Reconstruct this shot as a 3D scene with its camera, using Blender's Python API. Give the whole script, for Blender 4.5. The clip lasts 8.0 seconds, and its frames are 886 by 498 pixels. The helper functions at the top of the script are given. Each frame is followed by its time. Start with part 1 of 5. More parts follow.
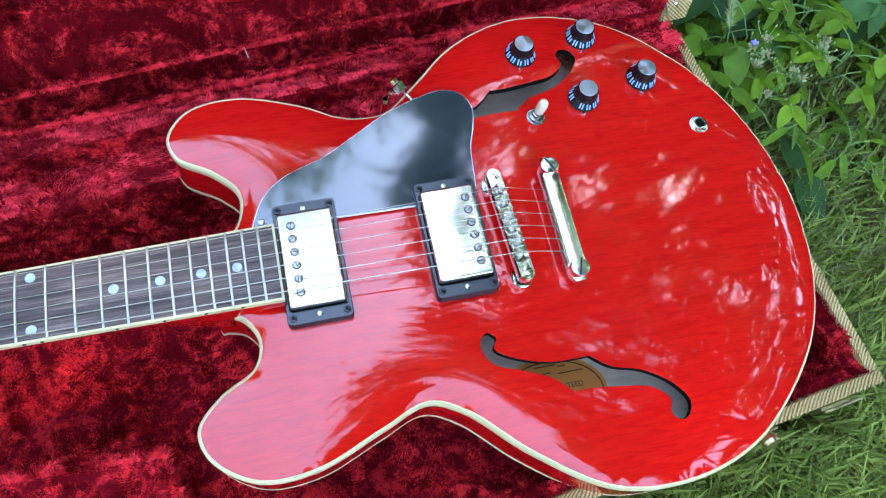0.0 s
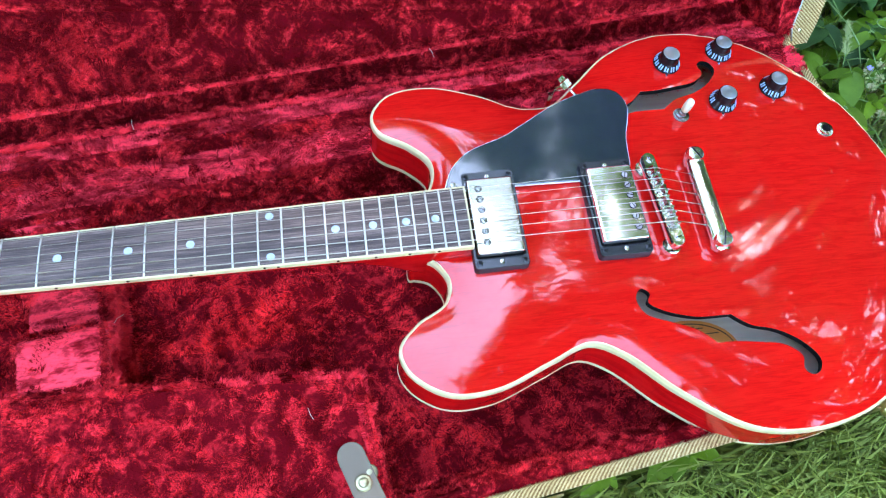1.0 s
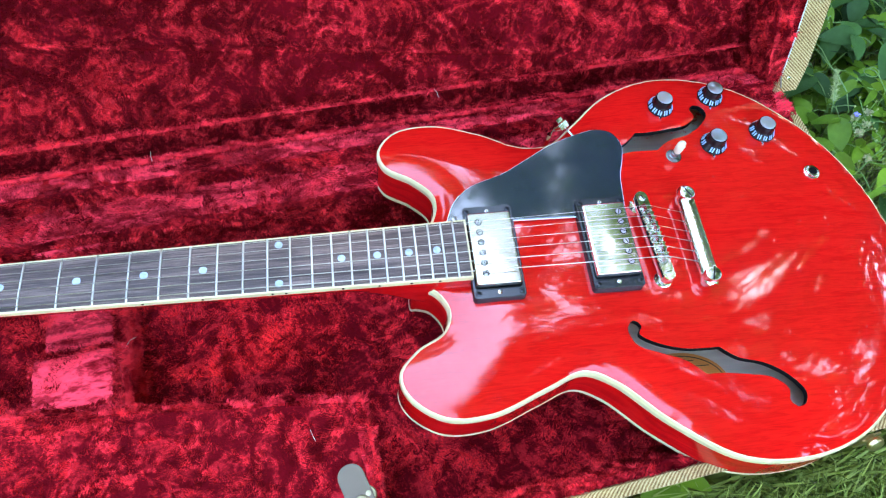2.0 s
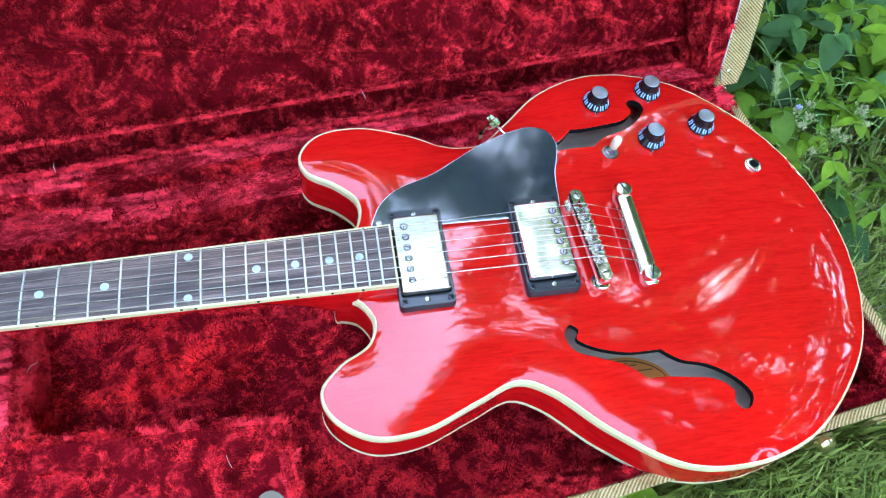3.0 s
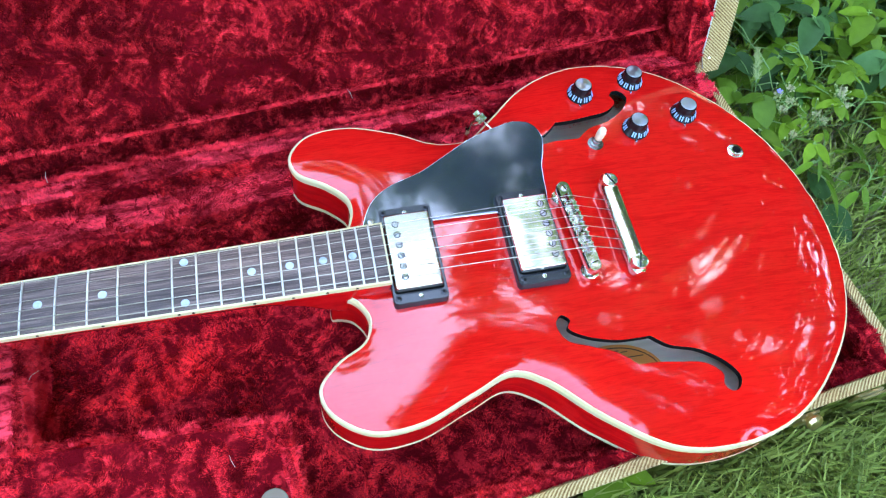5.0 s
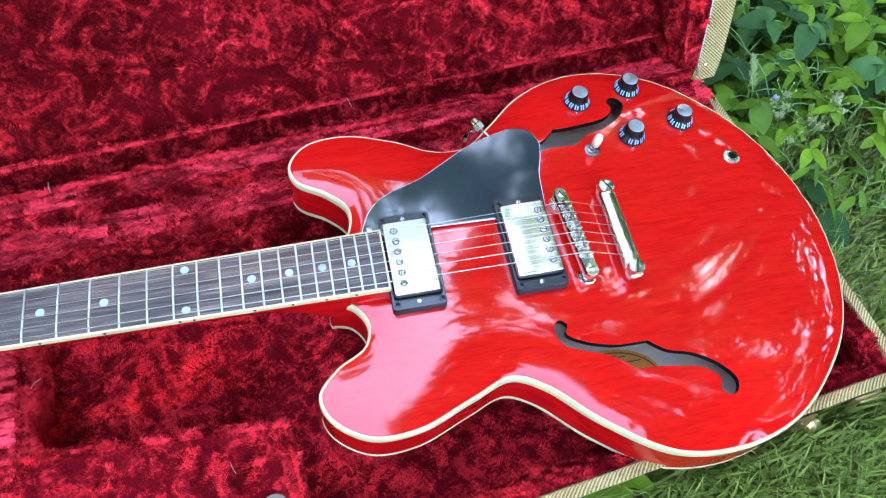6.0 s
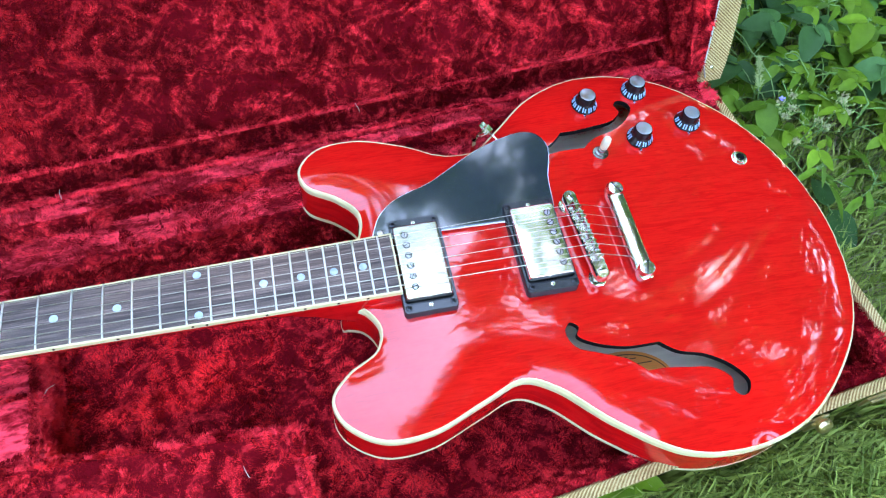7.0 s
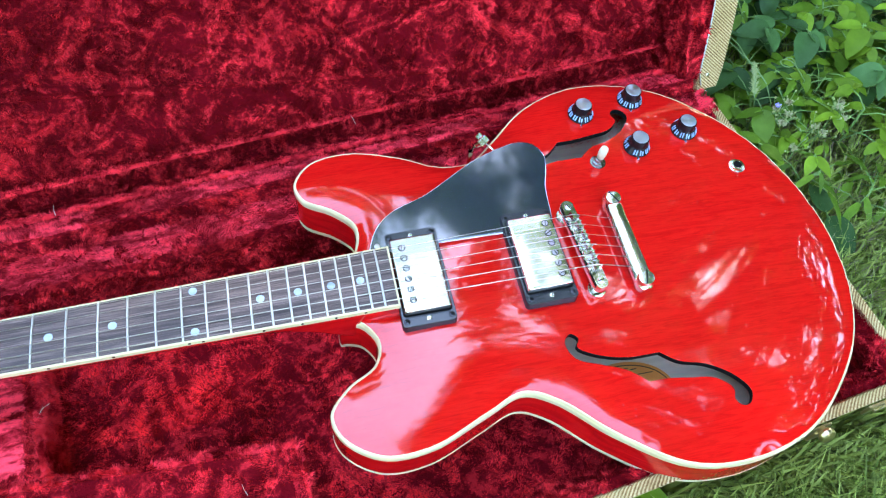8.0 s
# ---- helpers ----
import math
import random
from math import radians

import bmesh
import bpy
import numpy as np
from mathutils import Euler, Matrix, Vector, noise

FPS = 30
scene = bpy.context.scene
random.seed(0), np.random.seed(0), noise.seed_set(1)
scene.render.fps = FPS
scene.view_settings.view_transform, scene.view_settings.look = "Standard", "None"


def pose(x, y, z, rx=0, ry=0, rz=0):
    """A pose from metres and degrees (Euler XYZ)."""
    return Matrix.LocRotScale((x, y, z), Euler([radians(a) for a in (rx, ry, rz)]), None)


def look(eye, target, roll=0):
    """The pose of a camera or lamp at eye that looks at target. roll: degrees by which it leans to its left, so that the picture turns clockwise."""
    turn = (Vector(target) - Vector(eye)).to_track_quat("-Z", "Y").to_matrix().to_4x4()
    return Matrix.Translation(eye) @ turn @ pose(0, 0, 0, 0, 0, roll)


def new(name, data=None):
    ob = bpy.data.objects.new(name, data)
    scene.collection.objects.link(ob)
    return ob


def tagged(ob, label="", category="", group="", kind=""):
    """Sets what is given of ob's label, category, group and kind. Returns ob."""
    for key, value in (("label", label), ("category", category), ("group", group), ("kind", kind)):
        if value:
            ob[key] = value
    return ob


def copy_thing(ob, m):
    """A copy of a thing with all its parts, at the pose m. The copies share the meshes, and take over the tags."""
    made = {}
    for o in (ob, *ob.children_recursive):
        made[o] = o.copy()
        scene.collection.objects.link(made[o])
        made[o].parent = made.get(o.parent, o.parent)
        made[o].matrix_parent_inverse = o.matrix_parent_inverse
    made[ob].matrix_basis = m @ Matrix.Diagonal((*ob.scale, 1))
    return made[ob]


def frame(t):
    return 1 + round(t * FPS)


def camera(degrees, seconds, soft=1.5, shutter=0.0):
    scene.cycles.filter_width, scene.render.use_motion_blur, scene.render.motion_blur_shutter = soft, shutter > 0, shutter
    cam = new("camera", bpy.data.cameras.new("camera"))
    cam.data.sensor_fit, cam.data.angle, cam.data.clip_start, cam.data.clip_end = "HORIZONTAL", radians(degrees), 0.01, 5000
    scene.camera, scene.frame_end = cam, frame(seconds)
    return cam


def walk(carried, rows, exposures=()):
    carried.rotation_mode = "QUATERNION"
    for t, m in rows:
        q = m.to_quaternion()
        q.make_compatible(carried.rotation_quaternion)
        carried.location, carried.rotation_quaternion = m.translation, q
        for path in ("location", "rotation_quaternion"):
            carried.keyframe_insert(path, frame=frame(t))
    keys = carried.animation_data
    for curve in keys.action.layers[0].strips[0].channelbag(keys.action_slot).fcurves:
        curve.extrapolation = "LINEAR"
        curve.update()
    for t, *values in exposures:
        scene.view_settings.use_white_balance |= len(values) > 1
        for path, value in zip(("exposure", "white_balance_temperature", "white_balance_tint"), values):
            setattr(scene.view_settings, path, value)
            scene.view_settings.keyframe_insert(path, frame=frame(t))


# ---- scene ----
cam = camera(62.0, 8.0, soft=1.2)
PATH = [
    (0, (-0.0767, -0.2006, 0.6361), (0.2869, 0.5465, -1.1832), 14.86),
    (0.5, (-0.0971, -0.2394, 0.6665), (0.1432, 0.6163, -1.1252), 8.66),
    (1, (-0.1907, -0.2861, 0.6797), (0.0527, 0.6131, -1.0901), 8.50),
    (1.2, (-0.2056, -0.2904, 0.6888), (0.0379, 0.6200, -1.0753), 8.64),
    (2.3, (-0.1774, -0.3066, 0.7020), (0.0624, 0.7073, -1.0052), 7.93),
    (2.5, (-0.1654, -0.3044, 0.6989), (0.0914, 0.7153, -1.0023), 8.12),
    (3, (-0.1488, -0.2977, 0.6688), (0.1660, 0.7161, -1.0262), 9.43),
    (3.5, (-0.1559, -0.3016, 0.6628), (0.1820, 0.6768, -1.0485), 10.52),
    (4, (-0.1528, -0.2997, 0.6708), (0.1821, 0.6680, -1.0471), 10.09),
    (4.5, (-0.1517, -0.2969, 0.6769), (0.1841, 0.6766, -1.0376), 9.30),
    (6, (-0.1476, -0.3030, 0.6847), (0.1834, 0.7022, -1.0123), 7.89),
    (6.5, (-0.1496, -0.3040, 0.6847), (0.1794, 0.7091, -1.0080), 7.32),
    (7, (-0.1556, -0.3041, 0.6848), (0.1734, 0.7148, -1.0045), 7.13),
    (7.5, (-0.1546, -0.3021, 0.6848), (0.1725, 0.7288, -0.9975), 6.66),
    (8, (-0.1546, -0.2980, 0.6839), (0.1844, 0.7345, -0.9950), 6.66),
]
walk(cam, [(t, look(eye, target, roll)) for t, eye, target, roll in PATH], exposures=((0, 3.98), (0.5, 3.95), (1, 4.32), (8, 4.34)))

# ---- light ----
SUN_DIR = Vector((0.52, 0.36, 0.77)).normalized()
world = bpy.data.worlds.new("sky")
scene.world = world
world.use_nodes = True
wn = world.node_tree.nodes
sky = wn.new("ShaderNodeTexSky")
sky.sky_type = "NISHITA"
sky.sun_disc = False
sky.sun_elevation = math.asin(SUN_DIR.z)
sky.sun_rotation = math.atan2(SUN_DIR.x, SUN_DIR.y)
sky.dust_density = 0.3
sky.ozone_density = 3.0
world.node_tree.links.new(sky.outputs[0], wn["Background"].inputs[0])
wn["Background"].inputs[1].default_value = 0.20
sun = new("sun", bpy.data.lights.new("sun", "SUN"))
sun.data.energy = 0.45
sun.data.angle = radians(0.53)
sun.data.color = (1.0, 0.93, 0.82)
sun.matrix_world = SUN_DIR.to_track_quat("Z", "Y").to_matrix().to_4x4()
scene.view_settings.use_white_balance = True
scene.view_settings.white_balance_temperature = 7700


# ---- materials ----
def material(name, base, rough=0.5, metal=0.0, coat=0.0, coat_rough=0.03, spec=0.5):
    m = bpy.data.materials.new(name)
    m.use_nodes = True
    b = m.node_tree.nodes["Principled BSDF"]
    b.inputs["Base Color"].default_value = (*base, 1)
    b.inputs["Roughness"].default_value = rough
    b.inputs["Metallic"].default_value = metal
    b.inputs["Coat Weight"].default_value = coat
    b.inputs["Coat Roughness"].default_value = coat_rough
    b.inputs["Specular IOR Level"].default_value = spec
    return m


def node(m, kind, **values):
    n = m.node_tree.nodes.new(kind)
    for k, v in values.items():
        n.inputs[k.replace("_", " ")].default_value = v
    return n


def link(m, a, b):
    m.node_tree.links.new(a, b)


def coords(m, scale):
    t = m.node_tree.nodes.new("ShaderNodeTexCoord")
    p = m.node_tree.nodes.new("ShaderNodeMapping")
    p.inputs["Scale"].default_value = scale
    link(m, t.outputs["Object"], p.inputs["Vector"])
    return p.outputs[0]


def ramp(m, fac, *stops):
    r = m.node_tree.nodes.new("ShaderNodeValToRGB")
    while len(r.color_ramp.elements) < len(stops):
        r.color_ramp.elements.new(0.5)
    for e, (p, c) in zip(r.color_ramp.elements, stops):
        e.position, e.color = p, (*c, 1)
    link(m, fac, r.inputs[0])
    return r.outputs[0]


def base_in(m):
    return m.node_tree.nodes["Principled BSDF"].inputs["Base Color"]


def bump(m, height, strength, distance):
    n = node(m, "ShaderNodeBump", Strength=strength, Distance=distance)
    link(m, height, n.inputs["Height"])
    link(m, n.outputs[0], m.node_tree.nodes["Principled BSDF"].inputs["Normal"])


def noise_tex(m, vec, scale, detail=4.0, rough=0.55, distortion=0.0):
    n = node(m, "ShaderNodeTexNoise", Scale=scale, Detail=detail, Roughness=rough, Distortion=distortion)
    link(m, vec, n.inputs["Vector"])
    return n.outputs[0]


def wood_lacquer(name, dark, mid, light, stretch):
    m = material(name, mid, 0.5, coat=1.0, coat_rough=0.025, spec=0.0)
    m.node_tree.nodes["Principled BSDF"].inputs["Coat IOR"].default_value = 1.60
    grain = noise_tex(m, coords(m, stretch), 6.0, 6.0, 0.62, 1.6)
    lines = node(m, "ShaderNodeTexWave", Scale=1.0, Distortion=9.0, Detail=3.0, Detail_Scale=0.7)
    lines.bands_direction = "Y"
    link(m, coords(m, (4.0, 17.0, 4.0)), lines.inputs["Vector"])
    mixed = m.node_tree.nodes.new("ShaderNodeMath")
    mixed.operation = "MULTIPLY_ADD"
    mixed.inputs[1].default_value = 0.05
    link(m, lines.outputs[1], mixed.inputs[0])
    link(m, grain, mixed.inputs[2])
    tone = ramp(m, mixed.outputs[0], (0.38, dark), (0.56, mid), (0.80, light))
    # short dark pores along the grain
    pores = ramp(m, noise_tex(m, coords(m, (22, 340, 20)), 3.0, 3.0, 0.6), (0.30, (0.55, 0.5, 0.5)), (0.44, (1, 1, 1)))
    mul = m.node_tree.nodes.new("ShaderNodeMix")
    mul.data_type = "RGBA"
    mul.blend_type = "MULTIPLY"
    mul.inputs[0].default_value = 0.22
    link(m, tone, mul.inputs[6])
    link(m, pores, mul.inputs[7])
    link(m, mul.outputs[2], base_in(m))
    dust = noise_tex(m, coords(m, (1, 1, 1)), 260.0, 2.0)
    r = node(m, "ShaderNodeMapRange", From_Min=0.6, From_Max=0.75, To_Min=0.038, To_Max=0.052)
    link(m, dust, r.inputs[0])
    link(m, r.outputs[0], m.node_tree.nodes["Principled BSDF"].inputs["Coat Roughness"])
    return m


M_TOP = wood_lacquer("cherry_lacquer", (0.50, 0.004, 0.004), (0.61, 0.008, 0.006), (0.66, 0.012, 0.008), (5, 45, 6))
M_SIDE = wood_lacquer("cherry_side", (0.48, 0.004, 0.005), (0.62, 0.006, 0.007), (0.70, 0.012, 0.009), (3, 3, 12))
M_CREAM = material("cream_binding", (0.64, 0.50, 0.265), 0.45, coat=0.0, spec=0.3)
M_BLACK = material("black_plastic", (0.012, 0.013, 0.016), 0.2)
M_GUARD = material("black_guard", (0.010, 0.011, 0.013), 0.06, coat=0.0, spec=1.0)
M_WHITE = material("white_edge", (0.8, 0.8, 0.8), 0.4)
M_CHROME = material("chrome", (0.82, 0.79, 0.73), 0.15, 1.0)
M_NICKEL = material("nickel", (0.84, 0.79, 0.68), 0.14, 1.0)
M_SCREW = material("screw_steel", (0.42, 0.40, 0.37), 0.3, 1.0)
M_STRING = material("string_steel", (0.60, 0.53, 0.41), 0.45, 1.0)
M_FRET = material("fret_wire", (0.72, 0.69, 0.60), 0.55, 1.0)
M_IVORY = material("ivory_plastic", (0.66, 0.57, 0.40), 0.35)
M_MARK = material("skirt_print", (0.26, 0.43, 0.62), 0.4)
M_CAVITY = material("inner_ply", (0.34, 0.31, 0.27), 0.75)
M_PIT = material("screw_pit", (0.004, 0.004, 0.004), 0.8, spec=0.1)
M_LABEL = material("orange_label", (0.80, 0.28, 0.05), 0.7)
M_INK = material("label_ink", (0.05, 0.025, 0.01), 0.7)
M_BRASS = material("brass", (0.62, 0.50, 0.27), 0.28, 1.0)
M_TAB = material("grey_vinyl", (0.185, 0.140, 0.098), 0.8, spec=0.2)
M_BUTTON = material("dull_brass", (0.40, 0.345, 0.20), 0.42, 1.0)
M_NAVY = material("skirt_black", (0.012, 0.008, 0.009), 0.24, coat=0.0, spec=0.22)
for m_ in (M_NICKEL,):
    bump(m_, noise_tex(m_, coords(m_, (1, 1, 1)), 38.0, 1.0), 0.16, 0.002)
n_ = noise_tex(M_GUARD, coords(M_GUARD, (1, 1, 1)), 900.0, 2.0)
link(M_GUARD, ramp(M_GUARD, n_, (0.70, (0.020, 0.025, 0.030)), (0.80, (0.10, 0.11, 0.11))), base_in(M_GUARD))
n_ = noise_tex(M_CAVITY, coords(M_CAVITY, (2, 20, 20)), 8.0, 5.0)
link(M_CAVITY, ramp(M_CAVITY, n_, (0.3, (0.64, 0.51, 0.37)), (0.7, (0.80, 0.67, 0.50))), base_in(M_CAVITY))

# aluminium knob inserts with a turned, radial sheen
M_INSERT = material("knob_insert", (0.50, 0.51, 0.54), 0.36, 1.0)
M_SOCKET = material("socket_steel", (0.27, 0.26, 0.25), 0.25, 1.0)
M_INSERT.node_tree.nodes["Principled BSDF"].inputs["Anisotropic"].default_value = 0.7

# mother-of-pearl dots
M_PEARL = material("pearl", (0.78, 0.82, 0.84), 0.25, coat=0.5)
n_ = noise_tex(M_PEARL, coords(M_PEARL, (1, 1, 1)), 220.0, 3.0)
link(M_PEARL, ramp(M_PEARL, n_, (0.35, (0.26, 0.33, 0.38)), (0.65, (0.42, 0.47, 0.50))), base_in(M_PEARL))

# rosewood with streaks along the neck
M_ROSE = material("rosewood", (0.07, 0.035, 0.025), 0.42, spec=0.32)
n_ = noise_tex(M_ROSE, coords(M_ROSE, (9, 330, 40)), 3.0, 8.0, 0.75, 0.3)
n2_ = noise_tex(M_ROSE, coords(M_ROSE, (5, 90, 20)), 2.0, 3.0, 0.6, 0.2)
mx_ = M_ROSE.node_tree.nodes.new("ShaderNodeMath")
mx_.operation = "MULTIPLY_ADD"
mx_.inputs[1].default_value = 0.55
link(M_ROSE, n2_, mx_.inputs[0])
link(M_ROSE, n_, mx_.inputs[2])
link(M_ROSE, ramp(M_ROSE, mx_.outputs[0], (0.60, (0.026, 0.014, 0.011)), (0.78, (0.090, 0.055, 0.046)), (0.98, (0.27, 0.18, 0.145))), base_in(M_ROSE))
bump(M_ROSE, n_, 0.35, 0.001)

# tweed cloth: tan and cream yarns in a diagonal weave, with darker flecks and some soiling
M_TWEED = material("tweed", (0.6, 0.45, 0.2), 0.8, spec=0.2)
mp_ = coords(M_TWEED, (165, 165, 165))
M_TWEED.node_tree.nodes["Mapping"].inputs["Rotation"].default_value = (0.5, 0.8, 0.9)
w_ = node(M_TWEED, "ShaderNodeTexWave", Scale=1.15, Distortion=1.2, Detail=2.0, Detail_Scale=3.0)
link(M_TWEED, mp_, w_.inputs["Vector"])
w1_ = node(M_TWEED, "ShaderNodeTexWave", Scale=2.3, Distortion=1.5, Detail=1.0, Detail_Scale=3.0)
w1_.bands_direction = "Y"
link(M_TWEED, mp_, w1_.inputs["Vector"])
w2_ = node(M_TWEED, "ShaderNodeTexNoise", Scale=5.0, Detail=3.0)
link(M_TWEED, mp_, w2_.inputs["Vector"])
yarn = None
for src, k_ in ((w_.outputs[1], 0.42), (w1_.outputs[1], 0.22), (w2_.outputs[0], 0.55), (noise_tex(M_TWEED, coords(M_TWEED, (1, 1, 1)), 28.0, 3.0), 0.35)):
    mx_ = M_TWEED.node_tree.nodes.new("ShaderNodeMath")
    mx_.operation = "MULTIPLY_ADD"
    mx_.inputs[1].default_value = k_
    mx_.inputs[2].default_value = 0.0
    link(M_TWEED, src, mx_.inputs[0])
    if yarn:
        link(M_TWEED, yarn, mx_.inputs[2])
    yarn = mx_.outputs[0]
link(M_TWEED, ramp(M_TWEED, yarn, (0.44, (0.10, 0.050, 0.015)), (0.66, (0.30, 0.175, 0.060)), (0.92, (0.53, 0.37, 0.155)), (1.0, (0.62, 0.47, 0.23))), base_in(M_TWEED))
bump(M_TWEED, yarn, 0.7, 0.0012)


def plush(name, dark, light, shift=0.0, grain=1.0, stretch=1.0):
    """Crushed velvet: nap patches at three scales, their bright and dark sheen put into the base colour, with the soft
    rim of light that pile has.
    """
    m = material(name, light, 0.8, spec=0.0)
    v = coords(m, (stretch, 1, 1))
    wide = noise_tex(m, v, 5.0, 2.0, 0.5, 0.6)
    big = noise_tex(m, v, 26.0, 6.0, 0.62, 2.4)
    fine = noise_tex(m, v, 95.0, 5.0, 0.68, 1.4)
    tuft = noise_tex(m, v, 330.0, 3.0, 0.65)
    # thin crooked creases where the nap parts, their lit ridges painted as paler lines
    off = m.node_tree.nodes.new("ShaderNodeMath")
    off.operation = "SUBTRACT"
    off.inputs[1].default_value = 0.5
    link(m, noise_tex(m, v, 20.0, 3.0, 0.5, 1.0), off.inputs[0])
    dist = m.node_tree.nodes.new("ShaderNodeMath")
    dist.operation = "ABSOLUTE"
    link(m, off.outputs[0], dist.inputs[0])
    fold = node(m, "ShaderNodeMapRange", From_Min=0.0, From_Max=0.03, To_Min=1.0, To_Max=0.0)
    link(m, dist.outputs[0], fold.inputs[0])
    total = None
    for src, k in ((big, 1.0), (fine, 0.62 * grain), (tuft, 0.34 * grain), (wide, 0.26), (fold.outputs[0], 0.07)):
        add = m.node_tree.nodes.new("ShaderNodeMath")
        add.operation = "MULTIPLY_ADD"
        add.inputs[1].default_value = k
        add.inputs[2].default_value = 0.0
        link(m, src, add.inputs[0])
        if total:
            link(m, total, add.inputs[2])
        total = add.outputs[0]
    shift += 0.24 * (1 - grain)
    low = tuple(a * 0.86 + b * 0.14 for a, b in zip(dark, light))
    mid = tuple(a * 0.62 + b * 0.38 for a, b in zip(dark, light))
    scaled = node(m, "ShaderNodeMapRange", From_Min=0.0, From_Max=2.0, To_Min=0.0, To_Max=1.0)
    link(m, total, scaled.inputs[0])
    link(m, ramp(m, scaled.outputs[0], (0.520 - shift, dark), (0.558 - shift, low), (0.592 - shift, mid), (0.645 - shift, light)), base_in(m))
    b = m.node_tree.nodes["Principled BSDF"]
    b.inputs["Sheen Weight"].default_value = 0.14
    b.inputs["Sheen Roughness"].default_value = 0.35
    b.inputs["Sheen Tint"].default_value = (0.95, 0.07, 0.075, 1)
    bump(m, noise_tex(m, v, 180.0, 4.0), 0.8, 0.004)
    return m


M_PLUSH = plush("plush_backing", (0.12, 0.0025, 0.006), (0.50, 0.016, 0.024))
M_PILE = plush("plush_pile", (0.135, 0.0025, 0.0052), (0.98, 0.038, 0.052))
# pile colour lightened for floor and compartment, to make up for dim light there
M_TRAY_LIT = plush("plush_tray_lit", (0.15, 0.0025, 0.0050), (0.98, 0.032, 0.044), 0.042, 0.68)
# lighter copies of the pile: light caught on edges and pads, put into the colour
M_EDGE_LIT = plush("plush_edge_lit", (0.40, 0.008, 0.016), (0.98, 0.042, 0.062), 0.05, 0.7)
M_WELT_LIT = plush("plush_welt_lit", (0.17, 0.004, 0.008), (0.98, 0.050, 0.078), 0.055, 0.9, 0.5)


def leafy(name, dark, light, rough=0.45, thin=0.35):
    m = material(name, light, rough, spec=0.2)
    info = m.node_tree.nodes.new("ShaderNodeObjectInfo")
    geo = m.node_tree.nodes.new("ShaderNodeNewGeometry")
    add = m.node_tree.nodes.new("ShaderNodeMath")
    add.operation = "ADD"
    link(m, info.outputs["Random"], add.inputs[0])
    link(m, geo.outputs["Random Per Island"], add.inputs[1])
    frac = m.node_tree.nodes.new("ShaderNodeMath")
    frac.operation = "FRACT"
    link(m, add.outputs[0], frac.inputs[0])
    tone = ramp(m, frac.outputs[0], (0.0, dark), (0.6, light), (1.0, tuple(c * 1.4 for c in light)))
    mix = m.node_tree.nodes.new("ShaderNodeMix")
    mix.data_type = "RGBA"
    mix.blend_type = "MULTIPLY"
    mix.inputs[0].default_value = 0.6
    link(m, tone, mix.inputs[6])
    link(m, ramp(m, noise_tex(m, coords(m, (1, 1, 1)), 60.0, 3.0), (0.3, (0.6, 0.65, 0.5)), (0.7, (1, 1, 1))), mix.inputs[7])
    link(m, mix.outputs[2], base_in(m))
    bump(m, noise_tex(m, coords(m, (1, 1, 1)), 420.0, 3.0), 0.35, 0.0015)
    out = m.node_tree.nodes["Material Output"]
    tr = m.node_tree.nodes.new("ShaderNodeBsdfTranslucent")
    link(m, mix.outputs[2], tr.inputs[0])
    sh = m.node_tree.nodes.new("ShaderNodeMixShader")
    sh.inputs[0].default_value = thin
    link(m, m.node_tree.nodes["Principled BSDF"].outputs[0], sh.inputs[1])
    link(m, tr.outputs[0], sh.inputs[2])
    link(m, sh.outputs[0], out.inputs[0])
    return m


M_LEAF = leafy("weed_leaf", (0.060, 0.125, 0.010), (0.125, 0.235, 0.018))
M_LEAF_BLUE = leafy("bean_leaf", (0.034, 0.092, 0.024), (0.064, 0.155, 0.040))
M_LEAF_YOUNG = leafy("young_leaf", (0.10, 0.185, 0.012), (0.17, 0.285, 0.020))
M_GRASS = leafy("grass_blade", (0.095, 0.145, 0.020), (0.31, 0.37, 0.085), 0.5)
M_STRAW = leafy("dry_grass", (0.16, 0.13, 0.08), (0.26, 0.22, 0.13), 0.7)
M_TREE = leafy("tree_leaf", (0.08, 0.14, 0.03), (0.18, 0.28, 0.06), 0.5, 0.55)
M_STEM = material("weed_stem", (0.14, 0.26, 0.06), 0.5)
M_BUD = material("bud_cream", (0.42, 0.40, 0.20), 0.8)
M_BUD_GREEN = material("bud_green", (0.30, 0.36, 0.12), 0.6)
M_PETAL = material("violet_petal", (0.30, 0.26, 0.72), 0.6)
M_BARK = material("bark", (0.10, 0.075, 0.055), 0.9)
n_ = noise_tex(M_BARK, coords(M_BARK, (8, 8, 1.5)), 3.0, 8.0, 0.7)
link(M_BARK, ramp(M_BARK, n_, (0.3, (0.05, 0.037, 0.028)), (0.7, (0.17, 0.13, 0.10))), base_in(M_BARK))
bump(M_BARK, n_, 0.9, 0.03)
M_SOIL = material("lawn_soil", (0.09, 0.08, 0.05), 0.95)
n_ = noise_tex(M_SOIL, coords(M_SOIL, (1, 1, 1)), 14.0, 9.0, 0.7)
link(M_SOIL, ramp(M_SOIL, n_, (0.30, (0.050, 0.062, 0.012)), (0.5, (0.095, 0.112, 0.022)), (0.7, (0.17, 0.145, 0.06))), base_in(M_SOIL))
bump(M_SOIL, n_, 1.0, 0.02)


